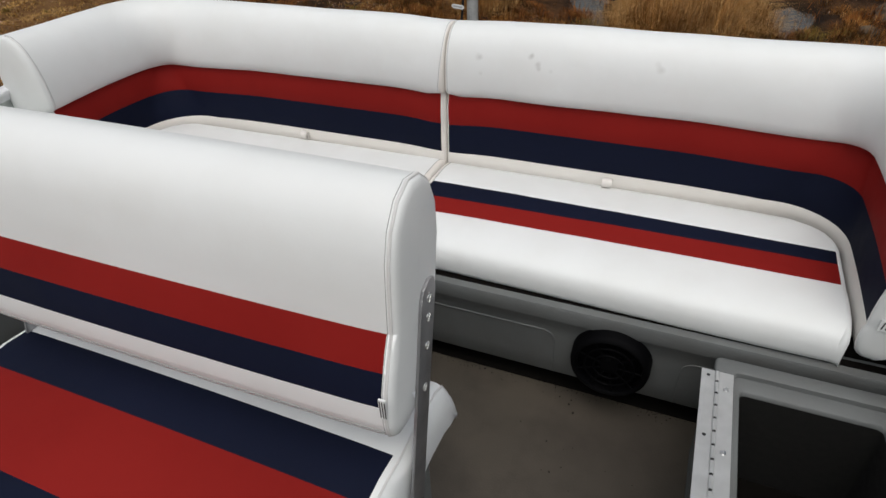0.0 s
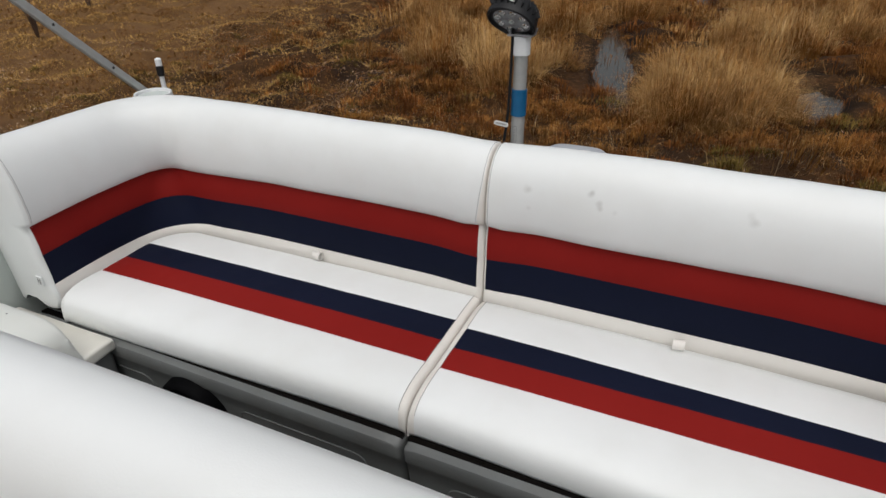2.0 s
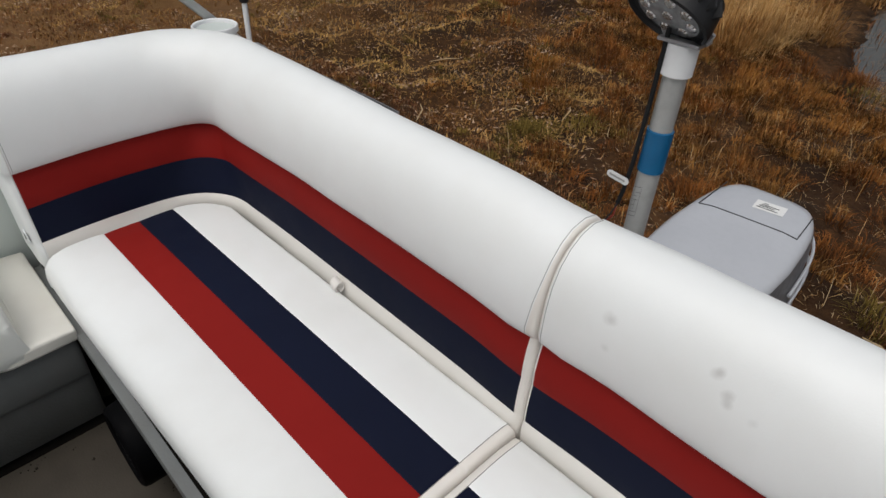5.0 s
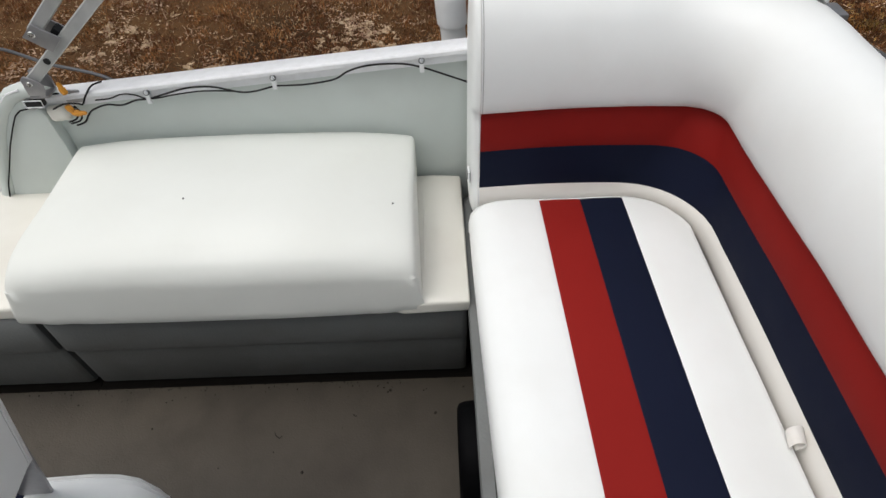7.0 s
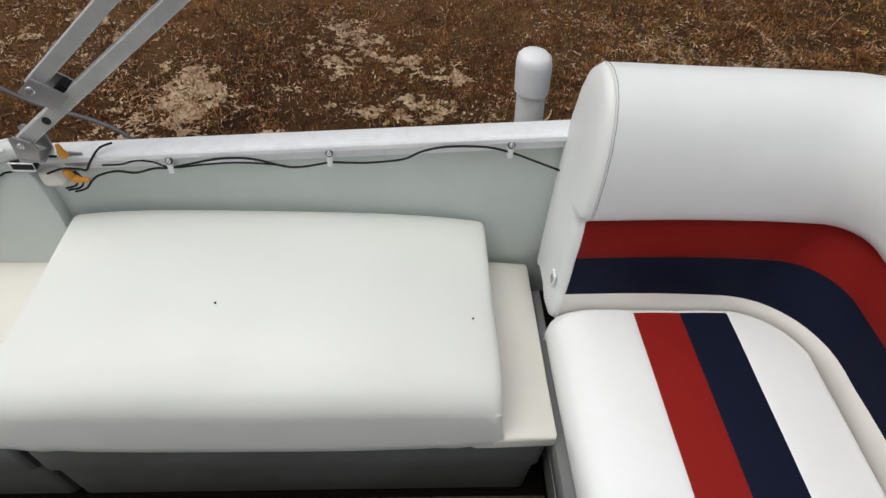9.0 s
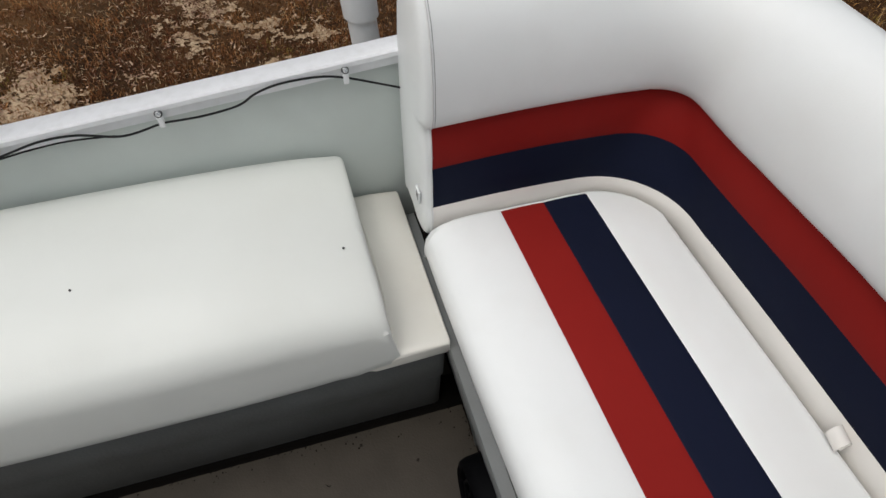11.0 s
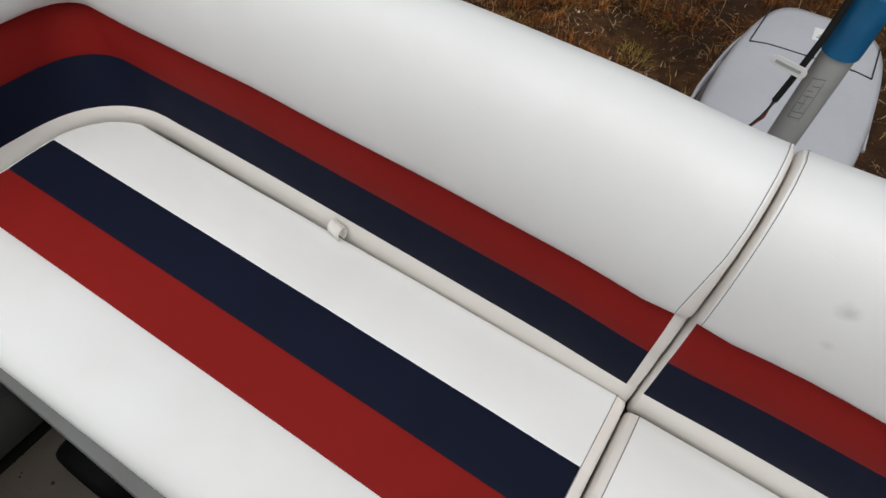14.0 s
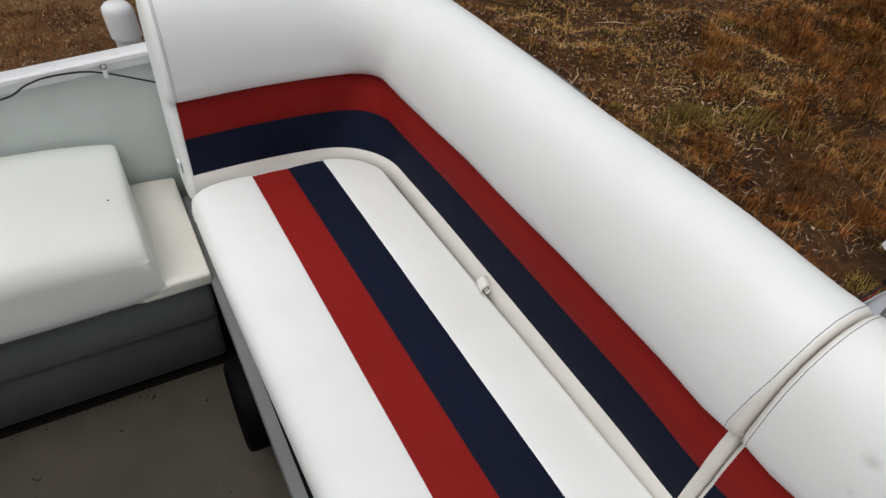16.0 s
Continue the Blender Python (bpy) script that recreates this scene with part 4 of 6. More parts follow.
rows = []
CY0, CY1 = 0.722, 1.438
cy, ch = (CY0 + CY1) / 2, (CY1 - CY0) / 2
for u in [-1.0, -0.995, -0.985, -0.965] + list(np.linspace(-0.93, 0.93, 40)) + [0.965, 0.985, 0.995, 1.0]:
    inset = {1.0: 0.010, 0.995: 0.005, 0.985: 0.0015}.get(abs(round(u, 3)), 0.0)
    row = []
    for x, z, swell in cushion_section():
        dx, dz = x + 0.98, z - 0.372
        n = math.hypot(dx, dz)
        skirt = min(1.0, max(0.0, (x + 0.86) / 0.05)) * min(1.0, max(0.0, (0.45 - z) / 0.13)) ** 2      # the cover hangs square at the front corners
        x2, z2 = x - dx / n * inset * (1 - skirt), z - dz / n * inset * 1.2 * (1 - skirt)
        z2 += 0.026 * swell * (1 - abs(u) ** 3) - (0.010 * abs(u) ** 5 if z > 0.39 else 0.0)
        front = max(0.0, (x + 1.17) / 0.37) ** 1.6
        low = min(1.0, max(0.0, (0.45 - z) / 0.13))
        y = cy + ch * u + (-0.034 if u < 0 else 0.004) * abs(u) ** 3 * front * (0.35 + 0.65 * low) + 0.010 * max(0.0, u) ** 6 * skirt * low
        if x > -0.83 and z < 0.43:                     # hanging front: fullness between the corners and puckers beside them
            x2 += 0.006 * (1 - u * u) - 0.004 * abs(u) ** 10 * low
            for e in (-1, 1):
                x2 += 0.0016 * math.exp(-((u - e * 0.84) / 0.12) ** 2) * math.sin(u * 34 + z * 60) * low
        q = 0.0022 * noise.noise((x * 6, y * 6, z * 6 + 4))
        row.append((x2 + q * 0.4, y, z2 + (q if z > 0.33 else 0)))
    rows.append(row)
part("cover", sheet(rows, close=True, caps=True), cream, loose, sharp=60)
for y, x in ((1.015, -0.945), (1.40, -0.935)):
    part("vent_hole", disc((x, y, 0.4725 if y < 1.1 else 0.451), (0, 0, 1), 0.0017, 0.0015, 8), ink, loose, "tiny dark vent hole")

# ---------------------------------------------------------------- wiring on the port fence


def rail_point(y, out=0.020, drop=0.012):
    return Vector((WX + out, y, rail_z(y) - drop))


clips = [1.462, 1.172, 0.918]
for y in clips:
    cl = thing("cable_clip", rail_point(y), "small clear cable clip screwed under the rail", "clip", "cable clips")
    part("clip_body", block(WX + 0.014, WX + 0.0255, y - 0.0045, y + 0.0045, rail_z(y) - 0.037, rail_z(y) - 0.017, 0.002), pvc, cl)
    part("washer", disc(rail_point(y, 0.0225, 0.0125), (1, 0, 0.6), 0.0062, 0.002, 14), dark_steel, cl, "dark steel washer")
    screw(rail_point(y, 0.0235, 0.012), (1, 0, 0.6), cl, 0.0042)


def cable(pts, r, label, m=rubber):
    fine_pts = []
    P = [Vector(p) for p in pts]
    for k in range(len(P) - 1):
        a, b, c, d = P[max(0, k - 1)], P[k], P[k + 1], P[min(len(P) - 1, k + 2)]
        for t in np.linspace(0, 1, 7, endpoint=False):
            fine_pts.append(0.5 * ((2 * b) + (c - a) * t + (2 * a - 5 * b + 4 * c - d) * t * t + (-a + 3 * b - 3 * c + d) * t ** 3))
    fine_pts.append(P[-1])
    return single("cable", tube(fine_pts, r, 7), m, label, "cable", "fence cables")


cable([rail_point(y, 0.022, dr) for y, dr in ((1.56, 0.075), (1.51, 0.050), (1.462, 0.027), (1.42, 0.014), (1.36, 0.010), (1.32, 0.017), (1.29, 0.031), (1.24, 0.035), (1.20, 0.033), (1.172, 0.031), (1.13, 0.037), (1.10, 0.035), (1.05, 0.017), (1.0, 0.013), (0.95, 0.021), (0.918, 0.027), (0.89, 0.027), (0.86, 0.034), (0.83, 0.029), (0.80, 0.036), (0.785, 0.046), (0.770, 0.062), (0.750, 0.068))], 0.0019, "black cable sagging between clips under the rail")
cable([rail_point(y, 0.019, dr) for y, dr in ((1.10, 0.036), (1.06, 0.029), (1.02, 0.025), (0.97, 0.026), (0.918, 0.029), (0.89, 0.016), (0.865, 0.012), (0.84, 0.018), (0.81, 0.018))], 0.0015, "second thin black cable under the rail")
nut_wire = cable([rail_point(0.712, 0.030, 0.020), rail_point(0.74, 0.032, 0.010), rail_point(0.765, 0.032, 0.012), rail_point(0.775, 0.03, 0.016), rail_point(0.785, 0.026, 0.002), (WX + 0.010, 0.797, rail_z(0.8) + 0.010), (WX - 0.004, 0.812, rail_z(0.8) + 0.010)], 0.0018, "black wire looping over the rail")
wire_nuts = []
for at, d in (((WX + 0.030, 0.752, 0.574), (0.0, -0.15, 1)), ((WX + 0.030, 0.742, 0.548), (0, 0.35, -1)), ((WX + 0.030, 0.748, 0.530), (0, 1.0, -0.05))):
    wnut = thing("wire_nut", at, "orange twist-on wire connector", "wire nut", "wire nuts")
    wire_nuts.append(wnut)
    a, b = Vector(at), Vector(at) + Vector(d).normalized() * 0.025
    part("nut_body", tube([a, a.lerp(b, 0.3), a.lerp(b, 0.8), b], [0.0055, 0.0055, 0.0045, 0.003], 9), orange, wnut)
    part("wing", bar(a.lerp(b, 0.1), a.lerp(b, 0.5), 0.015, 0.0035, (1, 0, 0)), orange, wnut)
bolt = thing("rail_bolt", (WX + 0.024, 0.766, 0.562), "dull steel bolt holding the wiring tab to the rail", "bolt")
part("wiring_tab", prism([(0.750, 0.545), (0.786, 0.545), (0.784, 0.572), (0.752, 0.574)], "x", WX + 0.013, WX + 0.016, bevel=0.001), steel, bolt, "bent grey metal tab")
screw((WX + 0.016, 0.763, 0.562), (1, 0, 0.3), bolt, 0.006)
for pts in ([(0.762, 0.545), (0.768, 0.530), (0.760, 0.515), (0.742, 0.508)], [(0.768, 0.545), (0.775, 0.528), (0.766, 0.511), (0.744, 0.504)], [(0.702, 0.562), (0.715, 0.570), (0.735, 0.573), (0.752, 0.574)]):
    cable([(WX + 0.028, y, z) for y, z in pts], 0.0018, "short black wire tail between the connectors")
tape = thing("tape_scrap", (WX + 0.02, 0.725, 0.52), "crumpled translucent tape on the wiring", "tape")
bm = soft_block(WX + 0.010, WX + 0.030, 0.688, 0.728, 0.502, 0.536, 0.012, n=9, wobble=0.016, seed=9)
part("scrap", bm, ivory, tape)
jb = thing("junction_plate", (WX + 0.03, 0.700, 0.575), "small black socket plate on the fence end", "plate")
part("plate", block(WX + 0.018, WX + 0.032, 0.664, 0.700, 0.548, 0.563, 0.002), black, jb)
part("plate_rim", tube([(WX + 0.034, y, z) for y, z in ((0.664, 0.548), (0.700, 0.548), (0.700, 0.563), (0.664, 0.563), (0.664, 0.548))], 0.0014, 5), alu_white, jb)

# ---------------------------------------------------------------- canopy frame bars
frame_a = thing("canopy_bow", (-1.16, 0.70, 0.60), "grey square-tube canopy bow hinged on the fence", "canopy bow", "canopy bars")
A, B = Vector((-1.150, 0.687, 0.597)), Vector((-1.165, 1.569, 1.314))
part("bow_tube", bar(A, B, 0.022, 0.022, (1, 0, 0), 0.002), galv, frame_a)
dirn = (B - A).normalized()
part("bow_hole", disc(A + dirn * 0.068 + Vector((0.0120, 0, 0)), (1, 0, 0), 0.0065, 0.002, 14), black, frame_a, "dark drilled hole")
cheek = part("hinge_cheek", prism([(0.675, 0.575), (0.706, 0.570), (0.712, 0.592), (0.706, 0.604), (0.684, 0.614), (0.676, 0.609)], "x", -1.136, -1.132, bevel=0.001), steel, frame_a, "steel hinge cheek")
part("hinge_cheek", prism([(0.675, 0.575), (0.712, 0.570), (0.712, 0.592), (0.706, 0.604), (0.684, 0.614), (0.676, 0.609)], "x", -1.168, -1.164, bevel=0.001), steel, frame_a)
part("hinge_foot", block(-1.168, -1.132, 0.675, 0.712, 0.567, 0.572, 0.001), steel, frame_a)
screw((-1.132, 0.689, 0.598), (1, 0, 0), cheek, 0.0055)
frame_b = thing("canopy_brace", (-1.16, 0.76, 0.70), "grey square-tube canopy brace bolted to the bow", "canopy brace", "canopy bars")
C, D = Vector((-1.150, 0.743, 0.697)), Vector((-1.165, 1.42, 1.306))
part("brace_tube", bar(C, D, 0.022, 0.022, (1, 0, 0), 0.002), galv, frame_b)
for x in (-1.170, -1.134):
    cheek = part("bracket_cheek", prism([(0.726, 0.693), (0.752, 0.716), (0.792, 0.688), (0.766, 0.662)], "x", x, x + 0.004, bevel=0.001), steel, frame_b, "steel bracket cheek")
screw((-1.130, 0.745, 0.697), (1, 0, 0), cheek, 0.0065)
part("spacer", bar((-1.152, 0.768, 0.672), (-1.152, 0.790, 0.692), 0.03, 0.02, (1, 0, 0)), black, frame_b)
strut = thing("canopy_strut", (-1.2, 2.16, 0.62), "grey square-tube rear strut of the canopy frame", "canopy strut", "canopy bars")
E0, E1 = Vector((-1.205, 2.240, 0.650)), Vector((-1.165, 1.569, 1.314))
part("strut_tube", bar(E0, E1, 0.021, 0.021, (1, 0, 0), 0.002), galv, strut)
part("strut_foot", block(-1.24, -1.185, 2.235, 2.275, 0.60, 0.66, 0.004), steel, strut)
for t in (0.30, 0.52):
    p = E0.lerp(E1, t)
    part("rivet", disc(p + Vector((0.0112, 0, 0)), (1, 0, 0), 0.004, 0.003, 10), ink, strut)

for ob in (frame_a, frame_b):
    ob.location += Vector((0, 0.031, 0.008))
for ob in (tape, jb, nut_wire, *wire_nuts):
    ob.location.y += 0.014
# cord lying away from the fence
cable([(-1.215, 0.86, 0.35), (-1.30, 0.80, 0.49), (-1.38, 0.60, 0.513), (-1.5, 0.408, 0.492), (-1.7, 0.15, 0.36), (-2.1, -0.25, -0.3), (-2.3, -0.5, -1.03)], 0.004, "grey cord running down beside the boat to the ground", tarp_grey)

# ---------------------------------------------------------------- stern lamp pole, marker light, trailer post
pole = thing("lamp_pole", (0.013, 2.236, 0.0), "grey tube pole with a round floodlight on top", "lamp pole")
px, py = 0.013, 2.236
part("pole_tube", tube([(px, py, 0.0), (px, py, 0.96)], 0.0170, 20), pole_skin, pole, "grey satin metal tube")
part("tape_band", tube([(px, py, 0.788), (px, py, 0.789), (px, py, 0.855), (px, py, 0.856)], [0.0172, 0.0195, 0.0197, 0.0172], 20), blue_wrap, pole, "blue tape band")
part("socket", tube([(px, py, 0.938), (px, py, 0.939), (px, py, 0.982), (px, py, 0.983)], [0.0172, 0.0220, 0.0220, 0.012], 20), pvc, pole, "white plastic socket")
lampc = Vector((px - 0.018, 2.212, 1.022))
ln = Vector((-0.10, -0.72, -0.66)).normalized()
la = ln.cross(Vector((0, 0, 1))).normalized()
lb = la.cross(ln)
la, lb = la * math.cos(0.38) + lb * math.sin(0.38), lb * math.cos(0.38) - la * math.sin(0.38)


def ring3(q, h, segs=28, squash=0.80):
    return [lampc + ln * h + q * (math.cos(t) * la + squash * math.sin(t) * lb) for t in np.linspace(0, 2 * math.pi, segs, endpoint=False)]


housing = part("housing", sheet([ring3(0.038, -0.045), ring3(0.054, -0.035), ring3(0.059, -0.01), ring3(0.061, 0.0), ring3(0.061, 0.010), ring3(0.057, 0.012), ring3(0.054, 0.006)], close=True, caps=True), black, pole, "black ribbed lamp housing")
part("lens", sheet([ring3(0.0555, 0.004), ring3(0.046, 0.006), ring3(0.02, 0.007)], close=True, caps=True), lens_mat, housing, "clear ribbed lens")
for k in range(9):
    q, a = (0.0, 0.0) if k == 8 else (0.035, k * math.pi / 4)
    p = lampc + ln * 0.0085 + q * (math.cos(a) * la + 0.8 * math.sin(a) * lb)
    part("reflector", disc(p, ln, 0.0085, 0.003, 14, 0.002), reflector, housing, "bright round reflector")
for k in range(9):
    a = radians(25 + k * 16)
    e = math.cos(a) * la + 0.8 * math.sin(a) * lb
    part("cooling_fin", bar(lampc - ln * 0.042 + e * 0.038, lampc - ln * 0.008 + e * 0.064, 0.003, 0.014, e, 0.001), black, housing)
part("bracket", prism([(px - 0.030, 0.983), (px + 0.030, 0.983), (px + 0.030, 0.988), (px - 0.030, 0.988)], "y", 2.215, 2.255, bevel=0.001), steel, pole, "steel lamp bracket")
for s in (-1, 1):
    part("bracket_ear", bar((px + s * 0.026, 2.236, 0.988), (px + s * 0.034, 2.232, 1.004), 0.014, 0.004, (0, 1, 0)), steel, pole)
bars = prism([(0.004, -0.0014), (0.034, -0.0014), (0.034, 0.0014), (0.004, 0.0014)], "z", -0.0006, 0.0006)
bmesh.ops.transform(bars, verts=bars.verts, matrix=Matrix.Translation(lampc - ln * 0.012 - lb * -0.049) @ Matrix((la, ln, lb)).transposed().to_4x4())
part("mark_bar", bars, pole_skin, housing, "pale lettering bar")
part("cable_sleeve", tube([(px - o, py - 0.016, z) for o, z in ((0.018, 1.0), (0.019, 0.90), (0.022, 0.80), (0.0265, 0.75))] + [(px - 0.030, py - 0.018, 0.722)], 0.0036, 10), rubber, pole, "black corrugated cable sleeve")
part("wire_end", tube([(px - 0.031, py - 0.018, 0.724), (px - 0.031, py - 0.022, 0.700), (px - 0.040, py - 0.028, 0.684)], 0.0013, 6), mat("red_wire", (0.25, 0.02, 0.02), rough=0.5), pole, "thin red wires")
part("wire_end", tube([(px - 0.029, py - 0.019, 0.724), (px - 0.034, py - 0.026, 0.703), (px - 0.041, py - 0.032, 0.686)], 0.0013, 6), ink, pole)
cable_tag = part("cable_tag", prism([(px - 0.050, 0.764), (px - 0.022, 0.761), (px - 0.018, 0.763), (px - 0.017, 0.768), (px - 0.020, 0.773), (px - 0.050, 0.776), (px - 0.055, 0.774), (px - 0.056, 0.767)], "y", py - 0.026, py - 0.0245), paper, pole, "white cable tag")
part("tag_bar", prism([(px - 0.051, 0.769), (px - 0.023, 0.766), (px - 0.023, 0.769), (px - 0.051, 0.772)], "y", py - 0.0268, py - 0.0262), mat("grey_print", (0.35, 0.35, 0.34), rough=0.6), cable_tag, "grey printed bar")
sticker = []
for z in (0.700, 0.765):
    sticker.append([(px + 0.0174 * math.sin(a), py - 0.0174 * math.cos(a), z) for a in np.linspace(-0.65, 0.25, 8)])
worn_sticker = part("sticker", sheet(sticker), pole_skin, pole, "worn warning sticker")
for z, a0, a1 in ((0.745, -0.45, -0.1), (0.738, -0.45, 0.05), (0.728, -0.5, -0.1), (0.752, -0.3, 0.1), (0.716, -0.5, 0.1), (0.760, -0.55, 0.15), (0.708, -0.55, 0.15)):
    part("sticker_bar", sheet([[(px + 0.0178 * math.sin(a), py - 0.0177 * math.cos(a), q + 0.006 * (a - a0)) for a in np.linspace(a0, a1, 6)] for q in (z, z + 0.0012)]), faint_ink, worn_sticker)
for a in (-0.56, -0.2, 0.15):
    part("sticker_bar", sheet([[(px + 0.0178 * math.sin(q), py - 0.0178 * math.cos(q), z) for q in (a - 0.018, a + 0.018)] for z in ((0.708, 0.762) if a != -0.2 else (0.722, 0.742))]), faint_ink, worn_sticker)

nav = thing("marker_light", (-1.240, 2.250, 0.60), "white marker light stem with black collar and clear top", "light")
part("stem", tube([(-1.238, 2.248, 0.55), (-1.246, 2.256, 0.772)], 0.0075, 12), pvc, nav)
part("collar", tube([(-1.2455, 2.2555, 0.768), (-1.2457, 2.2557, 0.772), (-1.247, 2.257, 0.800), (-1.2472, 2.2572, 0.803)], [0.008, 0.0125, 0.0125, 0.009], 14), black, nav)
part("globe", tube([(-1.247, 2.257, 0.802), (-1.248, 2.258, 0.822), (-1.248, 2.258, 0.827)], [0.0105, 0.0105, 0.006], 14), pvc, nav, "frosted clear top")

post = thing("guide_post", (-1.365, 1.530, GROUND), "white plastic guide post with a rounded cap", "post")
part("pipe", tube([(-1.365, 1.530 - 0.08 * (z - 0.56), z) for z in (GROUND - 0.05, 0.61)], 0.0275, 24), pvc, post)
capr = [(0.029, 0.582), (0.0328, 0.584), (0.0332, 0.640), (0.031, 0.652), (0.024, 0.659), (0.012, 0.662), (0.003, 0.6625)]
part("cap", sheet([[(-1.365 + q * math.cos(t), 1.530 - 0.08 * (z - 0.56) + q * math.sin(t), z) for t in np.linspace(0, 2 * math.pi, 24, endpoint=False)] for q, z in capr], close=True, caps=True), pvc, post, "rounded white end cap")

# ---------------------------------------------------------------- outboard motor
motor = thing("outboard_motor", (0.025, 2.72, -0.6), "light grey outboard motor cowl with dark side bands", "outboard motor")
MX = 0.030


def cowl_ring(k):
    """Outline of the cowl at a level k from 0 (base) to 1 (top rim)."""
    w, y0, y1 = 0.196 - 0.043 * k, 2.42 + 0.03 * k, 3.05 - 0.055 * k
    out = []
    for t in np.linspace(0, 2 * math.pi, 48, endpoint=False):
        c_, s_ = math.cos(t), math.sin(t)
        u = math.copysign(abs(c_) ** 0.46, c_)
        v = math.copysign(abs(s_) ** 0.55, s_)
        narrow = 1 - 0.10 * max(0, v) - 0.04 * max(0, -v)
        out.append((MX + w * u * narrow, (y0 + y1) / 2 + (y1 - y0) / 2 * v))
    return out


def top_z(x, y):
    return 0.448 + 0.05 * (y - 2.66) - 0.55 * max(0, 2.66 - y) ** 2 - 1.2 * max(0, abs(x - MX) - 0.07) ** 2 * 2.2


rows = []
for k, z in ((0.0, 0.02), (0.35, 0.14), (0.6, 0.22)):
    rows.append([(x, y, z) for x, y in cowl_ring(k)])
part("lower_cowl", sheet(rows, close=True), cowl_dark, motor, "dark grey lower cowl")
rows = []
for k, s, zf in ((0.6, 1.0, 0.50), (0.75, 1.0, 0.64), (0.88, 0.995, 0.78), (0.93, 0.985, 0.88), (0.97, 0.960, 0.95), (0.99, 0.945, 0.972)):
    rows.append([(MX + (x - MX) * s, 2.735 + (y - 2.735) * s, 0.22 + (top_z(MX + (x - MX) * s, 2.735 + (y - 2.735) * s) - 0.22) * (zf - 0.5) / 0.5) for x, y in cowl_ring(k)])
part("side_band", sheet(rows, close=True), cowl_dark, motor, "dark grey side band")
rows = []
for k, s, zf in ((0.99, 0.945, 0.972), (1.0, 0.925, 0.99), (1.0, 0.85, 1.0), (1.0, 0.6, 1.0), (1.0, 0.3, 1.0), (1.0, 0.05, 1.0)):
    rows.append([(MX + (x - MX) * s, 2.735 + (y - 2.735) * s, 0.22 + (top_z(MX + (x - MX) * s, 2.735 + (y - 2.735) * s) - 0.22) * (zf - 0.5) / 0.5) for x, y in cowl_ring(k)])
part("top_cowl", sheet(rows, close=True, caps=True), cowl_grey, motor, "light grey top cowl", sharp=60)
for k in (0.70, 0.80):
    part("side_trim", tube([(x, y, 0.22 + (top_z(x, y) - 0.22) * (k - 0.44) / 0.5) for x, y in cowl_ring(k)] , 0.004, 6), cowl_grey, motor, "pale trim line")
mark = [(-0.084, 2.950), (-0.088, 2.806), (0.142, 2.826), (0.136, 2.935)]
pts = []
for (xa, ya), (xb, yb) in zip(mark, mark[1:]):
    pts += [(xa + (xb - xa) * t, ya + (yb - ya) * t) for t in np.linspace(0, 1, 8)]
part("outline_mark", tube([(x, y, top_z(x, y) + 0.0006) for x, y in pts], 0.0015, 6), ink, motor, "black outline line")
lab = [(0.014, 2.872), (0.084, 2.882), (0.080, 2.926), (0.010, 2.916)]
motor_label = part("label", sheet([[(x, y, top_z(x, y) + 0.0015) for x, y in lab[:2]], [(x, y, top_z(x, y) + 0.0015) for x, y in lab[:1:-1]]]), paper, motor, "small white label with printed bars")
for k, (f, l) in enumerate(((0.25, 0.9), (0.45, 0.7), (0.62, 0.85), (0.8, 0.35))):
    y = 2.874 + 0.042 * f
    part("label_bar", bar((0.020 + 0.003 * k, y, top_z(0.01, y) + 0.002), (0.020 + 0.055 * l, y + 0.006 * l, top_z(0.05, y) + 0.002), 0.0028, 0.0008), ink, motor_label)
part("leg", block(MX - 0.06, MX + 0.06, 2.60, 2.82, -0.62, 0.04, 0.02), cowl_dark, motor)
motor.location.y -= 0.010
part("clamp", block(MX - 0.09, MX + 0.09, 2.34, 2.62, -0.25, 0.05, 0.015), cowl_dark, motor)

# ---------------------------------------------------------------- flip-back double seat forward of the bench
fseat = thing("flip_back_seat", (0.0, 0.88, 0), "white vinyl flip-back double seat with red and navy stripes", "seat")
part("pedestal", block(-0.38, 0.36, 0.62, 1.07, 0.002, 0.345, 0.02, 3), moulded, fseat, "grey moulded pedestal")
FX0, FX1 = -0.445, 0.382
TOPZ, FB = 0.455, 0.345
fprof = {"front_roll": [(0.56, 0.350), (0.545, 0.37), (0.542, 0.40), (0.552, 0.435), (0.58, 0.452), (0.61, 0.456), (0.632, 0.455)],
         "navy_front": [(0.632, 0.455), (0.67, 0.458), (0.717, 0.455)], "red_stripe": [(0.717, 0.455), (0.76, 0.459), (0.82, 0.459), (0.866, 0.455)],
         "navy_stripe": [(0.866, 0.455), (0.91, 0.459), (0.952, 0.455)], "rear_roll": [(0.952, 0.455), (1.03, 0.462), (1.085, 0.458), (1.112, 0.446), (1.132, 0.410), (1.137, 0.375), (1.130, 0.350)]}


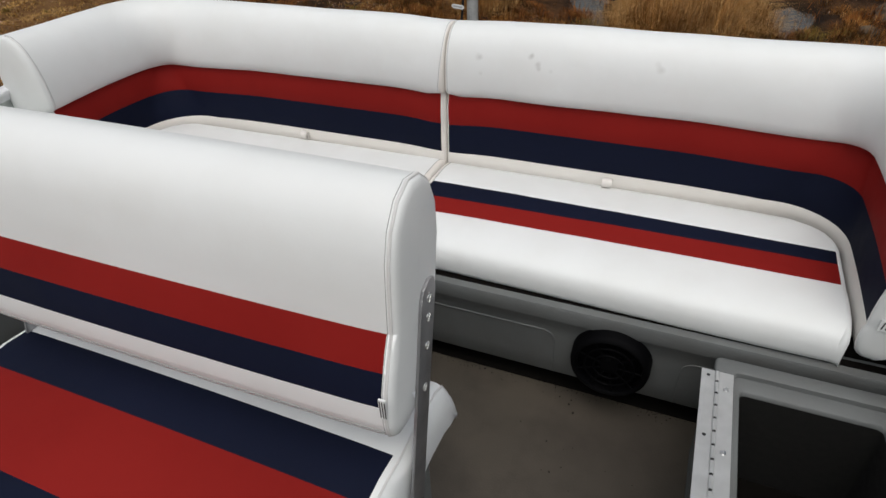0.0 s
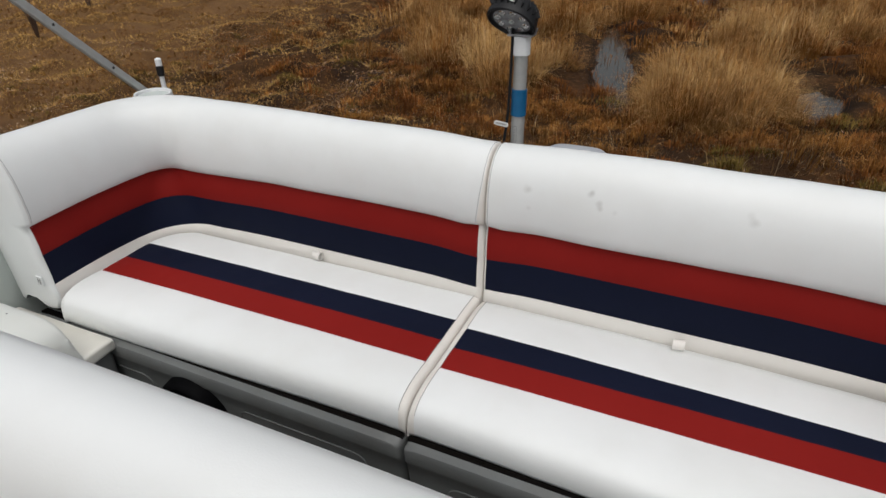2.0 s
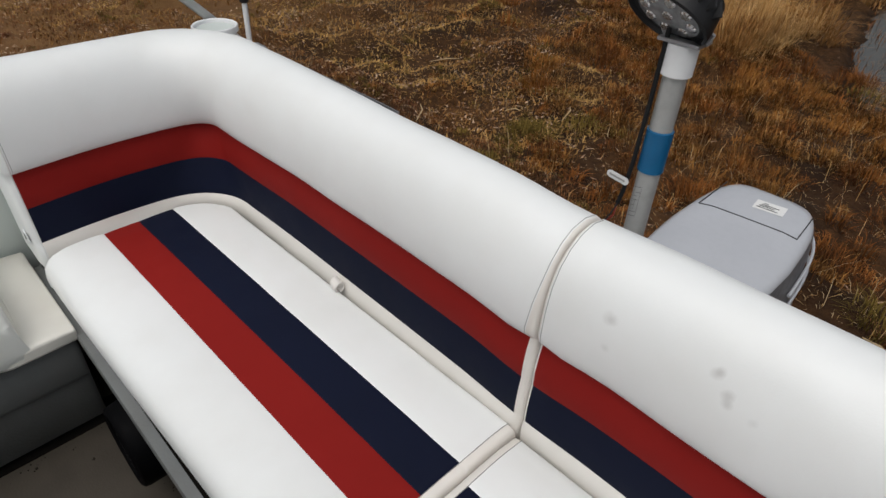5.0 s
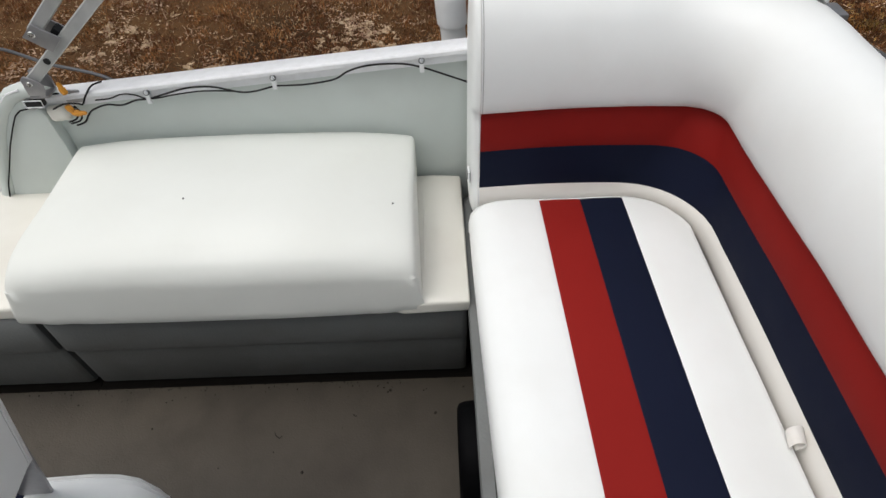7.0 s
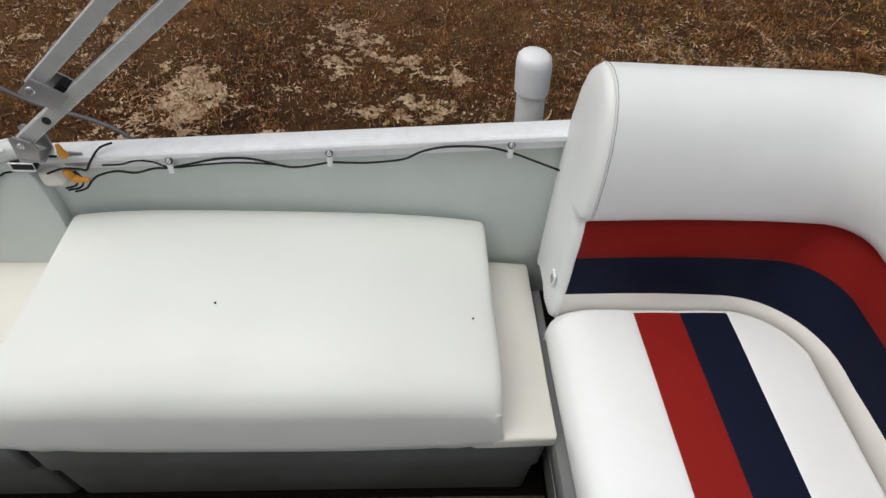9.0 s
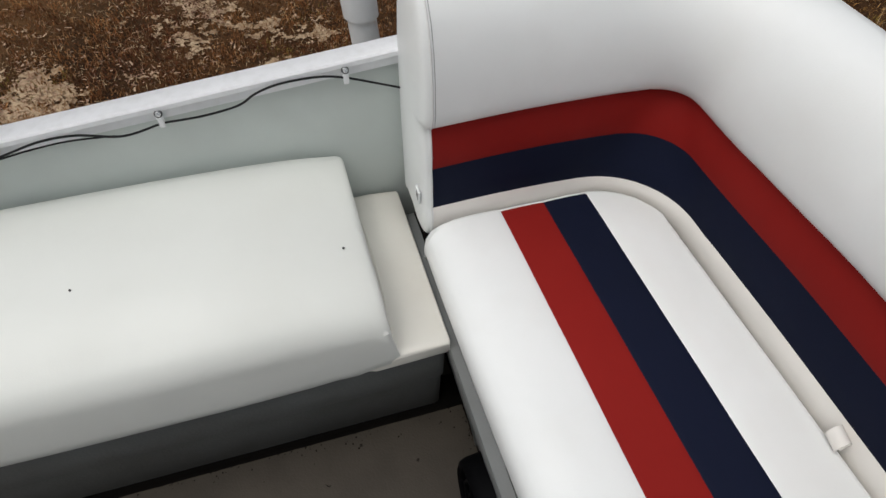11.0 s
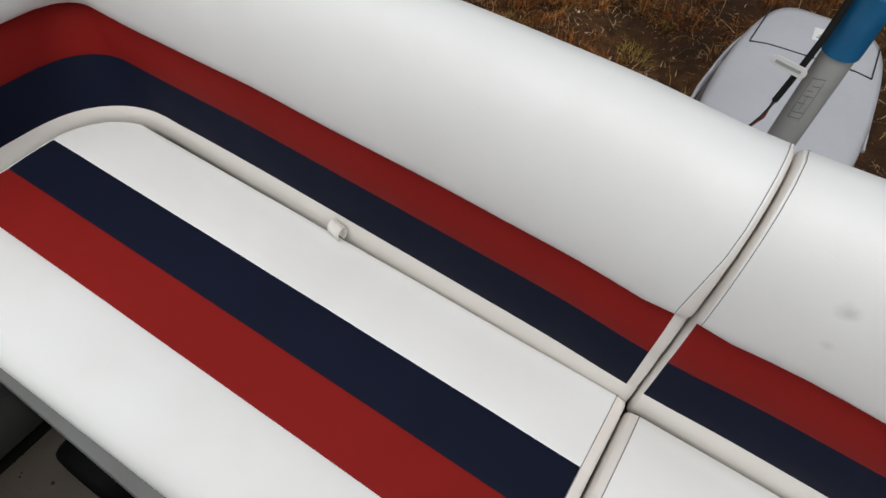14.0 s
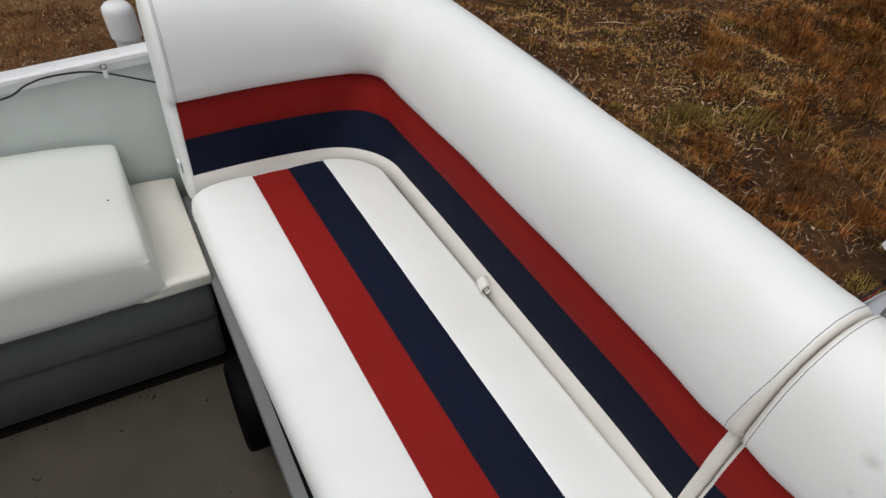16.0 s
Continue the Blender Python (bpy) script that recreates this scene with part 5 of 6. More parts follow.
def fcol(k, y, z):
    e = [(0.0, 0.10), (-0.003, 0.06), (0.0, 0.032), (0.006, 0.015), (0.014, 0.005), (0.024, 0.0)]
    pull = max(0.0, y - 1.0) / 0.137      # the port corner is rounded off at the rear
    if isinstance(k, tuple):
        off, drop = e[k[1]]
        return (FX0 + off, y - pull * (0.050 - 0.8 * off), max(FB, z - drop)) if k[0] == 0 else (FX1 - off, y, max(FB, z - drop))
    y -= pull * 0.031 * max(0.0, 1 - k / 0.12) ** 2
    return (FX0 + 0.024 + (FX1 - FX0 - 0.048) * k, y, z + 0.006 * math.sin(math.pi * k) ** 0.6 * (1 if z > 0.44 else 0))


for nm, prof in fprof.items():
    m = navy if "navy" in nm else red if "red" in nm else white
    part(nm.replace("navy_front", "navy_stripe"), sheet([[fcol(k, y, z) for k in [0, 0.02, 0.045, 0.075, *np.linspace(0.11, 1, 17)]] for y, z in prof]), m, fseat, sharp=70)
allp = [p for prof in fprof.values() for p in prof]
for s, ks in ((0, [(0, k) for k in range(6)] + [0.0]), (1, [1.0] + [(1, k) for k in range(5, -1, -1)])):
    part("end_boxing", sheet([[fcol(k, y, z) for k in ks] for y, z in allp]), white, fseat, sharp=70)
    part("piping", tube([fcol((s, 4), y, z) for y, z in allp], 0.002, 6), piping, fseat)
    part("stitch_line", tube([Vector(fcol((s, 4), y, z)) + Vector((0.004 if s == 0 else -0.004, 0, 0.001)) for y, z in allp], 0.0009, 5), thread, fseat)

# its backrest: front face, rounded top, rear face
bprof = {"lower_band": [(0.985, 0.545), (0.950, 0.541), (0.925, 0.546), (0.912, 0.560), (0.909, 0.585), (0.912, 0.612)],
         "navy_stripe": [(0.912, 0.612), (0.917, 0.636), (0.926, 0.661)], "red_stripe": [(0.926, 0.661), (0.935, 0.685), (0.947, 0.710)],
         "bolster": [(0.947, 0.710), (0.951, 0.75), (0.958, 0.807), (0.971, 0.845), (0.993, 0.873), (1.022, 0.886), (1.050, 0.881), (1.072, 0.862), (1.086, 0.828), (1.088, 0.78), (1.072, 0.70), (1.052, 0.63), (1.036, 0.575), (1.018, 0.552)]}
BX0, BX1 = -0.408, 0.388


def bcol(k, y, z):
    """A point of the backrest: k is a fraction across, or (end, step) on its rounded ends."""
    e = [(-0.004, 1.0), (-0.003, 0.25), (-0.001, 0.10), (0.002, 0.04), (0.006, 0.012), (0.012, 0.0)]
    cy = float(np.interp(z, (0.55, 0.80), (0.966, 1.022)))
    f = (k[0] if isinstance(k, tuple) else k)
    turn = -0.010 * (1 - f)
    if isinstance(k, tuple):
        off, sh = e[k[1]]
        cz = min(max(z, 0.59), 0.83)
        return (BX0 + off if k[0] == 0 else BX1 - off, y + (cy - y) * sh + turn, z + (cz - z) * sh)
    swell = 0.004 * math.sin(math.pi * k) ** 0.5
    return (BX0 + 0.012 + (BX1 - BX0 - 0.024) * k, y + (swell if y > cy else -swell) + turn, z)


for nm, prof in bprof.items():
    m = {"navy_stripe": navy, "red_stripe": red}.get(nm, white)
    part("back_" + nm, sheet([[bcol(k, y, z) for k in np.linspace(0, 1, 24)] for y, z in prof]), m, fseat, sharp=70)
allb = [p for prof in bprof.values() for p in prof]
for s, ks in ((0, [(0, k) for k in range(6)] + [0.0]), (1, [1.0] + [(1, k) for k in range(5, -1, -1)])):
    part("back_end", sheet([[bcol(k, y, z) for k in ks] for y, z in allb]), white, fseat, sharp=70)
    part("piping", tube([bcol((s, 4), y, z) for y, z in allb], 0.0022, 6), piping, fseat, "sewn white welt")
    part("stitch_line", tube([Vector(bcol((s, 4), y, z)) + Vector((0.005 if s == 0 else -0.005, 0, 0)) for y, z in allb], 0.0009, 5), thread, fseat)
part("back_seam", tube([bcol(k, 0.9105, 0.566) for k in np.linspace(0, 1, 16)], 0.0011, 6), thread, fseat)
for s, x in ((0, BX0 - 0.008), (1, BX1 + 0.004)):
    arm_p = [(1.006, 0.712), (1.016, 0.731), (1.034, 0.737), (1.047, 0.732), (1.051, 0.715), (0.964, 0.36), (0.922, 0.36)]
    br = part("bracket_arm", prism(arm_p, "x", x, x + 0.005, bevel=0.0012), steel, fseat, "dull steel back bracket")
    for z in (0.710, 0.682, 0.639, 0.573):
        screw((x + (0.005 if s else 0), 1.028 + 0.234 * (z - 0.710), z), (1 if s else -1, 0, 0), br, 0.0065)
tag = part("tag", prism([(BX1 - 0.012, 0.60), (BX1 - 0.002, 0.60), (BX1 - 0.002, 0.635), (BX1 - 0.012, 0.635)], "y", 0.906, 0.909), white, fseat)
for k in (-0.010, -0.0065, -0.003):
    part("tag_bar", prism([(BX1 + k - 0.0007, 0.603), (BX1 + k + 0.0007, 0.603), (BX1 + k + 0.0007, 0.632), (BX1 + k - 0.0007, 0.632)], "y", 0.9054, 0.907), ink, tag)

# ---------------------------------------------------------------- open locker on the starboard side
locker = thing("open_locker", (1.0, 1.1, 0), "grey moulded side locker standing open with no lid", "locker")
LX0, LX1, LY0, LY1, LZ = 0.812, 1.181, 0.70, 1.502, 0.300


def locker_loop(left, right, front, rear, z, r=0.012):
    """A rounded oblong at height z, set in from the locker's outer sides."""
    x0, x1, y0, y1 = LX0 + left, LX1 - right, LY0 + front, LY1 - rear
    pts = []
    for cx, cy, a0 in ((x1 - r, y1 - r, 0.0), (x0 + r, y1 - r, 0.5), (x0 + r, y0 + r, 1.0), (x1 - r, y0 + r, 1.5)):
        pts += [(cx + r * math.cos(math.pi * (a0 + k / 10)), cy + r * math.sin(math.pi * (a0 + k / 10)), z) for k in range(6)]
    return pts


def locker_part(name, steps, m, label=""):
    part(name, sheet([locker_loop(*k) for k in steps], close=True), m, locker, label, sharp=50)


locker_part("walls", [(0.004, 0.004, 0.004, 0.004, 0.002), (0, 0, 0, 0, LZ - 0.006)], moulded)
locker_part("rim", [(0, 0, 0, 0, LZ - 0.006), (0.001, 0.001, 0.001, 0.001, LZ - 0.002), (0.004, 0.004, 0.004, 0.004, LZ), (0.036, 0.036, 0.036, 0.032, LZ), (0.0375, 0.037, 0.037, 0.035, LZ - 0.002), (0.0385, 0.038, 0.038, 0.036, LZ - 0.012)], moulded)
locker_part("ledge", [(0.0385, 0.038, 0.038, 0.036, LZ - 0.012), (0.047, 0.072, 0.060, 0.068, LZ - 0.0135), (0.0485, 0.075, 0.062, 0.071, LZ - 0.016), (0.049, 0.076, 0.063, 0.072, LZ - 0.024)], moulded)
# deep shade of the well is painted into its walls and floor
locker_part("well", [(0.049, 0.076, 0.063, 0.072, LZ - 0.024), (0.047, 0.074, 0.061, 0.070, 0.03)], well_shade, "inside of the locker with deep shade painted near-black")
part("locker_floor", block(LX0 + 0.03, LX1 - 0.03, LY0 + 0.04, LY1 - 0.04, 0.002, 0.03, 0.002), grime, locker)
hinge = thing("piano_hinge", (0.80, 1.2, LZ), "long aluminium piano hinge screwed along the locker rim", "hinge")
fixed_leaf = part("fixed_leaf", block(LX0 + 0.006, LX0 + 0.034, 0.70, 1.454, LZ + 0.0005, LZ + 0.0025, 0.0006), bright_alu, hinge)
part("pin", tube([(LX0 + 0.004, 0.702, LZ + 0.004), (LX0 + 0.004, 1.453, LZ + 0.004)], 0.003, 8), ink, hinge, "dark hinge pin")
free_leaf = part("free_leaf", block(LX0 - 0.025, LX0 + 0.002, 0.70, 1.454, LZ + 0.0005, LZ + 0.0025, 0.0006), bright_alu, hinge)
for k in range(24):
    y = 0.702 + k * 0.0314
    part("knuckle", tube([(LX0 + 0.004, y, LZ + 0.004), (LX0 + 0.004, y + 0.026, LZ + 0.004)], 0.0042, 8), bright_alu, hinge)
for y in (1.428, 1.276, 1.126, 0.976, 0.826):
    part("screw_hole", disc((LX0 - 0.012, y + 0.01, LZ + 0.0030), (0, 0, 1), 0.0035, 0.001, 10), ink, free_leaf)
    screw((LX0 + 0.021, y - 0.02, LZ + 0.0025), (0, 0, 1), fixed_leaf, 0.0055)
plank = thing("plank", (1.0, 1.2, 0.03), "short weathered board lying in the locker", "plank")
part("board", bar((0.88, 1.22, 0.052), (1.15, 1.27, 0.052), 0.12, 0.03), wood, plank)

# ---------------------------------------------------------------- dirt on the deck
rs = np.random.RandomState(11)
bm = bmesh.new()
for k in range(70):
    if k < 45:
        x, y = rs.uniform(-0.84, -0.2), rs.uniform(0.3, 1.55)
    elif k < 53:
        x, y = -0.84 + abs(rs.normal(0, 0.03)), rs.uniform(0.0, 1.55)
    else:
        x, y = rs.uniform(0.42, 0.8), rs.uniform(1.1, 1.55)
    r = 0.0010 + 0.0022 * rs.rand() ** 3
    a = rs.rand() * 6
    tube([(x, y, 0.0012), (x + r * 1.6 * math.cos(a), y + r * 1.6 * math.sin(a), 0.0018)], r, 5, bm)
single("deck_dirt", bm, dirt, "scattered dark crumbs on the deck", "crumbs", kind="stuff")
for x, y, s in ((-0.744, 1.283, 0.7), (-0.703, 1.119, 1.5)):
    single("leaf_bit", tube([(x - 0.006 * s, y - 0.003, 0.003), (x, y, 0.006), (x + 0.004 * s, y + 0.006 * s, 0.004), (x, y + 0.009 * s, 0.003)], [0.0006, 0.0014, 0.0013, 0.0006], 6), dirt, "tiny curled dark leaf scrap on the deck", "leaf", "leaf scraps")
# dark dirt gathered along the feet of the benches, with a ragged edge


def grime_ribbon(p, q, inward, width, seed):
    """A strip of dirt from p to q whose inner edge wanders."""
    p, q, d = Vector(p), Vector(q), Vector(inward)
    rows = []
    n = int((q - p).length / 0.008)
    for k in range(n + 1):
        t = k / n
        wv = width * (0.55 + 0.9 * max(-0.5, noise.noise((t * (q - p).length * 4 + seed, 0, 0))) + 0.5 * noise.noise((t * (q - p).length * 30 + seed, 5, 0)))
        at = p.lerp(q, t)
        rows.append([at, at + d * max(0.004, wv) * 0.5 + Vector((0, 0, 0.0006)), at + d * max(0.004, wv)])
    return sheet(rows)


single("grime_line", grime_ribbon((-0.840, -0.2, 0.0042), (-0.840, 1.58, 0.0042), (1, 0, 0), 0.012, 1.0), grime, "dark dirt gathered along the side bench foot", "grime", kind="stuff")
single("grime_line", grime_ribbon((-0.85, 1.588, 0.0042), (0.85, 1.588, 0.0042), (0, -1, 0), 0.012, 7.0), grime, "dark dirt gathered along the stern bench foot", "grime", kind="stuff")
n = 1100
t, far_out = rs.rand(n), np.minimum(rs.exponential(0.011, n), 0.06)
size = 0.0008 + 0.0018 * rs.rand(n) ** 2
side_one = np.arange(n) % 2 == 0
ax = np.where(side_one, -0.846 + far_out, -0.83 + 1.65 * t)
ay = np.where(side_one, 1.56 * t, 1.582 - far_out)
corner_a = np.linspace(0, 2 * np.pi, 5, endpoint=False)
ring_x, ring_y = ax[:, None] + size[:, None] * np.cos(corner_a + t[:, None] * 6), ay[:, None] + size[:, None] * 0.8 * np.sin(corner_a + t[:, None] * 6)
V = np.concatenate([np.stack([ring_x, ring_y, np.full_like(ring_x, 0.0012)], -1).reshape(-1, 3), np.stack([ax, ay, 0.0012 + size * 0.6], -1)])
F = [(5 * k + e, 5 * k + (e + 1) % 5, 5 * n + k) for k in range(n) for e in range(5)]
me = bpy.data.meshes.new("foot_crumbs")
me.from_pydata(V.tolist(), [], F)
me.materials.append(grime)
tagged(new("foot_crumbs", me), "fine black dirt thinning out from the bench feet", "crumbs", kind="stuff")

# ---------------------------------------------------------------- far clutter in the yard
far = lambda x, y: float(height(np.array([x]), np.array([y]))[0])


def yard_box(name, x, y, w, d, h, m, label, cat):
    z = far(x, y) - 0.03
    ob = thing(name, (x, y, z), label, cat)
    part("body", block(x - w / 2, x + w / 2, y - d / 2, y + d / 2, z, z + h * 0.9, 0.02), m, ob)
    part("top", block(x - w / 2 - 0.03, x + w / 2 + 0.03, y - d / 2 - 0.03, y + d / 2 + 0.03, z + h * 0.9, z + h, 0.01), m, ob)
    return ob


yard_box("crate", -20.7, 16.9, 2.6, 0.9, 0.95, brown_paint, "faded brown wooden crate on the grass", "crate")
yard_box("water_tank", -20.1, 18.9, 1.0, 0.7, 0.9, pvc, "white plastic tank on the grass", "tank")
yard_box("bucket", -21.0, 18.3, 0.4, 0.4, 0.5, pvc, "white plastic bucket on the grass", "bucket")
yard_box("bin", -17.7, 18.8, 0.6, 0.5, 0.6, brown_paint, "rusty brown bin in the yard", "bin")
yard_box("bin", -12.9, 19.6, 0.9, 0.6, 0.6, brown_paint, "rusty brown bin in the yard", "bin")
for x, y in ((-18.8, 18.3), (-16.9, 18.3), (-16.8, 18.9), (-15.9, 19.3), (-15.2, 19.3), (-12.2, 18.9), (-19.4, 17.6)):
    z = far(x, y)
    single("fence_post", tube([(x, y, z - 0.1), (x + 0.03, y, z + 1.3)], 0.05, 8), wood, "thin weathered wooden post", "post", "yard posts")
for (x0, y0), (x1, y1) in (((-19.2, 17.2), (-17.2, 17.9)), ((-17.0, 18.0), (-15.6, 18.6)), ((-14.2, 19.2), (-12.3, 19.0))):
    z = far((x0 + x1) / 2, (y0 + y1) / 2)
    single("timber_edging", bar((x0, y0, z + 0.05), (x1, y1, z + 0.06), 0.12, 0.16), brown_paint, "dark weathered timber lying along the yard edge", "timber", "yard timbers")
z = far(-14.6, 20.1)
sled = thing("sled", (-14.6, 20.1, z), "teal plastic sled lying on the grass", "sled")
part("tray", block(-15.15, -14.05, 19.8, 20.4, z - 0.02, z + 0.16, 0.04), teal_mat, sled)
part("rim", block(-15.18, -14.02, 19.77, 20.43, z + 0.15, z + 0.19, 0.01), teal_mat, sled)
yard_box("cool_box", -14.7, 20.9, 0.6, 0.4, 0.75, pvc, "white plastic cool box behind the sled", "cool box")
z = far(-14.9, 19.0)
single("plank", bar((-15.4, 18.7, z + 0.08), (-14.5, 19.2, z + 0.22), 0.14, 0.05), wood, "pale board lying in the yard", "plank")

# rocks and a stump by the ditch
for x, y, s in ((2.85, 9.95, 0.33), (2.45, 9.3, 0.14), (3.6, 11.2, 0.35)):
    z = far(x, y)
    bm = bmesh.new()
    bmesh.ops.create_icosphere(bm, subdivisions=4, radius=1)
    for v in bm.verts:
        n = noise.noise(v.co * 1.6 + Vector((x, y, 0))) * 0.18 + noise.noise(v.co * 5 + Vector((y, x, 0))) * 0.10
        v.co = Vector((x + v.co.x * s * (1.0 + 1.4 * n), y + v.co.y * s * (0.8 + 1.4 * n), z - 0.04 + max(-0.3, v.co.z * (0.80 + 0.35 * n)) * s))
    single("rock", bm, stone, "weathered grey stone among dead grass", "rock", "ditch rocks")
z = far(3.3, 9.3)
stump = thing("driftwood", (3.3, 9.3, z), "grey split driftwood in the grass", "driftwood")
for k in range(6):
    a = k * 0.5 - 1.2
    part("limb", tube([(3.3, 9.3, z + 0.05), (3.3 + 0.35 * math.sin(a), 9.2 - 0.2 * k / 5, z + 0.30 + 0.06 * k), (3.3 + 0.6 * math.sin(a), 9.0, z + 0.25 + 0.12 * (k % 3))], [0.05, 0.035, 0.008], 7), stone, stump)
for x, y, h, lean in ((-11.9, 8.7, 0.95, -0.20), (-14.6, 12.0, 0.75, -0.3), (3.55, 14.2, 1.3, 0.15)):
    z = far(x, y)
    sap = thing("bare_sapling", (x, y, z), "small bare brown sapling with thin twigs", "sapling", "bare saplings")
    rr = random.Random(int(x * 100))
    for k in range(7):
        a = rr.uniform(0, 6.28)
        s = rr.uniform(0.3, 1.0)
        part("stem", tube([(x, y, z - 0.05), (x + 0.12 * s * math.cos(a), y + 0.12 * s * math.sin(a), z + 0.4 * h), (x + (0.3 * math.cos(a) + lean) * s, y + 0.3 * s * math.sin(a), z + h * s)], [0.022, 0.015, 0.005], 5), brown_paint, sap)

# ---------------------------------------------------------------- grass


def blades(name, x, y, h, w, lean, m, label, seed, curl=0.5, flat=0.0, turn=None, lift=0.0, exact=False):
    """Many single blades in one mesh: each a bent tapering strip of its own height and lean."""
    r = np.random.RandomState(seed)
    n = len(x)
    z = height(x, y) - 0.01 + lift
    a = r.rand(n) * 2 * np.pi if turn is None else turn + r.normal(0, 0.5, n)
    b = a + np.pi / 2 + r.normal(0, 0.4, n)
    l = np.clip(lean if exact else lean * (0.3 + r.rand(n)), 0, 0.97)
    h = np.asarray(h, float)
    hz = h * np.sqrt(1 - l ** 2) * (1 - flat)
    dx, dy = np.cos(a) * l * h, np.sin(a) * l * h
    w = w * (0.6 + 0.8 * r.rand(n))
    wx, wy = np.cos(b) * w / 2, np.sin(b) * w / 2
    V = np.empty((n, 5, 3))
    k = 0.5 - 0.25 * curl
    V[:, 0] = np.stack([x - wx, y - wy, z], -1)
    V[:, 1] = np.stack([x + wx, y + wy, z], -1)
    V[:, 2] = np.stack([x + dx * k - wx * 0.8, y + dy * k - wy * 0.8, z + hz * (0.5 + 0.25 * curl)], -1)
    V[:, 3] = np.stack([x + dx * k + wx * 0.8, y + dy * k + wy * 0.8, z + hz * (0.5 + 0.25 * curl)], -1)
    V[:, 4] = np.stack([x + dx, y + dy, z + hz * (1 - 0.35 * curl * r.rand(n))], -1)
    base = np.arange(n)[:, None] * 5
    loops = np.concatenate([base + [0, 1, 3, 2], base + [2, 3, 4]], 1).reshape(-1)
    starts = (np.arange(n)[:, None] * 7 + [0, 4]).reshape(-1)
    me = bpy.data.meshes.new(name)
    me.vertices.add(n * 5)
    me.vertices.foreach_set("co", V.reshape(-1))
    me.loops.add(n * 7)
    me.loops.foreach_set("vertex_index", loops.astype(np.int32))
    me.polygons.add(n * 2)
    me.polygons.foreach_set("loop_start", starts.astype(np.int32))
    me.update(calc_edges=True)
    me.materials.append(m)
    return tagged(new(name, me), label, "grass", kind="stuff")


rg = np.random.RandomState(21)


def scatter(n, x0, x1, y0, y1, chance):
    """Points over a stretch of the plan, thinned by a chance from 0 to 1; none under the boat or in the water."""
    x, y = rg.uniform(x0, x1, n), rg.uniform(y0, y1, n)
    keep = rg.rand(n) < chance(x, y)
    keep &= ~((np.abs(x - 0.02) < 1.2) & (y > -2.7) & (y < 2.35))
    keep &= wet(x, y) < 0.15
    return x[keep], y[keep]


def tallness(x, y):
    """1 in the tall growth of the ditch, 0 in the mown yard."""
    edge = x + 3.9 + 0.54 * np.clip(y - 8.0, 0, 30) - 0.45 * np.clip(8.0 - y, 0, 9)
    return np.clip(edge / 1.6 + 1.2 * (field(x, y, 1.4, 3) - 0.5), 0, 1)


# stands of tall grass: middle and half-widths over the plan
STANDS = [(0.40, 9.1, 0.66, 1.3), (-2.5, 9.9, 0.6, 1.2), (-3.8, 11.2, 0.95, 1.5), (-2.7, 13.4, 0.8, 1.5), (-5.3, 13.4, 0.9, 1.8), (1.1, 13.6, 1.0, 1.6), (3.3, 12.3, 0.9, 1.2),
          (-1.5, 16.2, 0.8, 1.6), (3.4, 15.5, 1.8, 2.2), (-5.0, 17.5, 1.4, 2.0), (1.0, 18.5, 0.9, 1.6), (-7.2, 17.0, 0.8, 1.6)]


def stand(x, y):
    """1 within the stands of tall grass, with ragged rims."""
    best = np.zeros(np.shape(x))
    for cx, cy, a, b in STANDS:
        best = np.maximum(best, np.clip(1.6 - 1.3 * np.sqrt(((x - cx) / a) ** 2 + ((y - cy) / b) ** 2) + 0.7 * (field(x, y, 0.35, 3) - 0.5), 0, 1))
    return best


def bank(x, y):
    """0 in and just before the puddles, 1 away from them."""
    return np.clip(-0.9 * np.maximum(np.maximum(wet(x, y), wet(x, y + 0.5)), wet(x, y + 1.0)) - 0.20, 0.0, 1)


# bare sandy spots beside the boat: middle and half-widths over the plan
SPOTS = [(-4.45, -1.3, 0.38, 0.32), (-3.77, -0.06, 0.30, 0.26), (-4.20, 1.48, 0.24, 0.34), (-3.74, 1.25, 0.20, 0.38), (-3.74, 1.68, 0.18, 0.22), (-3.71, 0.9, 0.14, 0.2), (-4.52, 1.05, 0.2, 0.22),
         (-4.45, -0.28, 0.24, 0.2), (-4.9, -0.65, 0.12, 0.2), (-3.9, 0.72, 0.15, 0.2), (-4.6, 1.9, 0.15, 0.15), (-3.5, 2.6, 0.3, 0.4), (-2.6, 3.4, 0.35, 0.3)]


def bare(x, y):
    """1 on the sandy bare spots beside the boat."""
    spot = np.zeros(np.shape(x))
    for cx, cy, a, b in SPOTS:
        spot = np.maximum(spot, np.clip(1.5 - ((x - cx) / a) ** 2 - ((y - cy) / b) ** 2, 0, 1))
    return np.clip(5 * (0.30 * field(x, y, 0.9, 0) + 0.26 * field(x, y, 0.2, 2) + 0.25 * field(x, y, 0.07, 4) + 0.19 * field(x, y, 0.028, 1) - 0.565 + 0.15 * spot - 0.3 * np.clip((-1.0 - y) / 0.6, 0, 1) - 0.3 * np.clip((-4.7 - x) / 0.5, 0, 1)), 0, 1)


def tufts(n, x0, x1, y0, y1, chance, per, spread):
    """Points in clumps, with the way in which each one leans out of its clump."""
    cx, cy = scatter(n, x0, x1, y0, y1, chance)
    k = rg.randint(per[0], per[1], len(cx))
    dx, dy = rg.normal(0, spread, k.sum()), rg.normal(0, spread, k.sum())
    return np.repeat(cx, k) + dx, np.repeat(cy, k) + dy, np.arctan2(dy, dx)


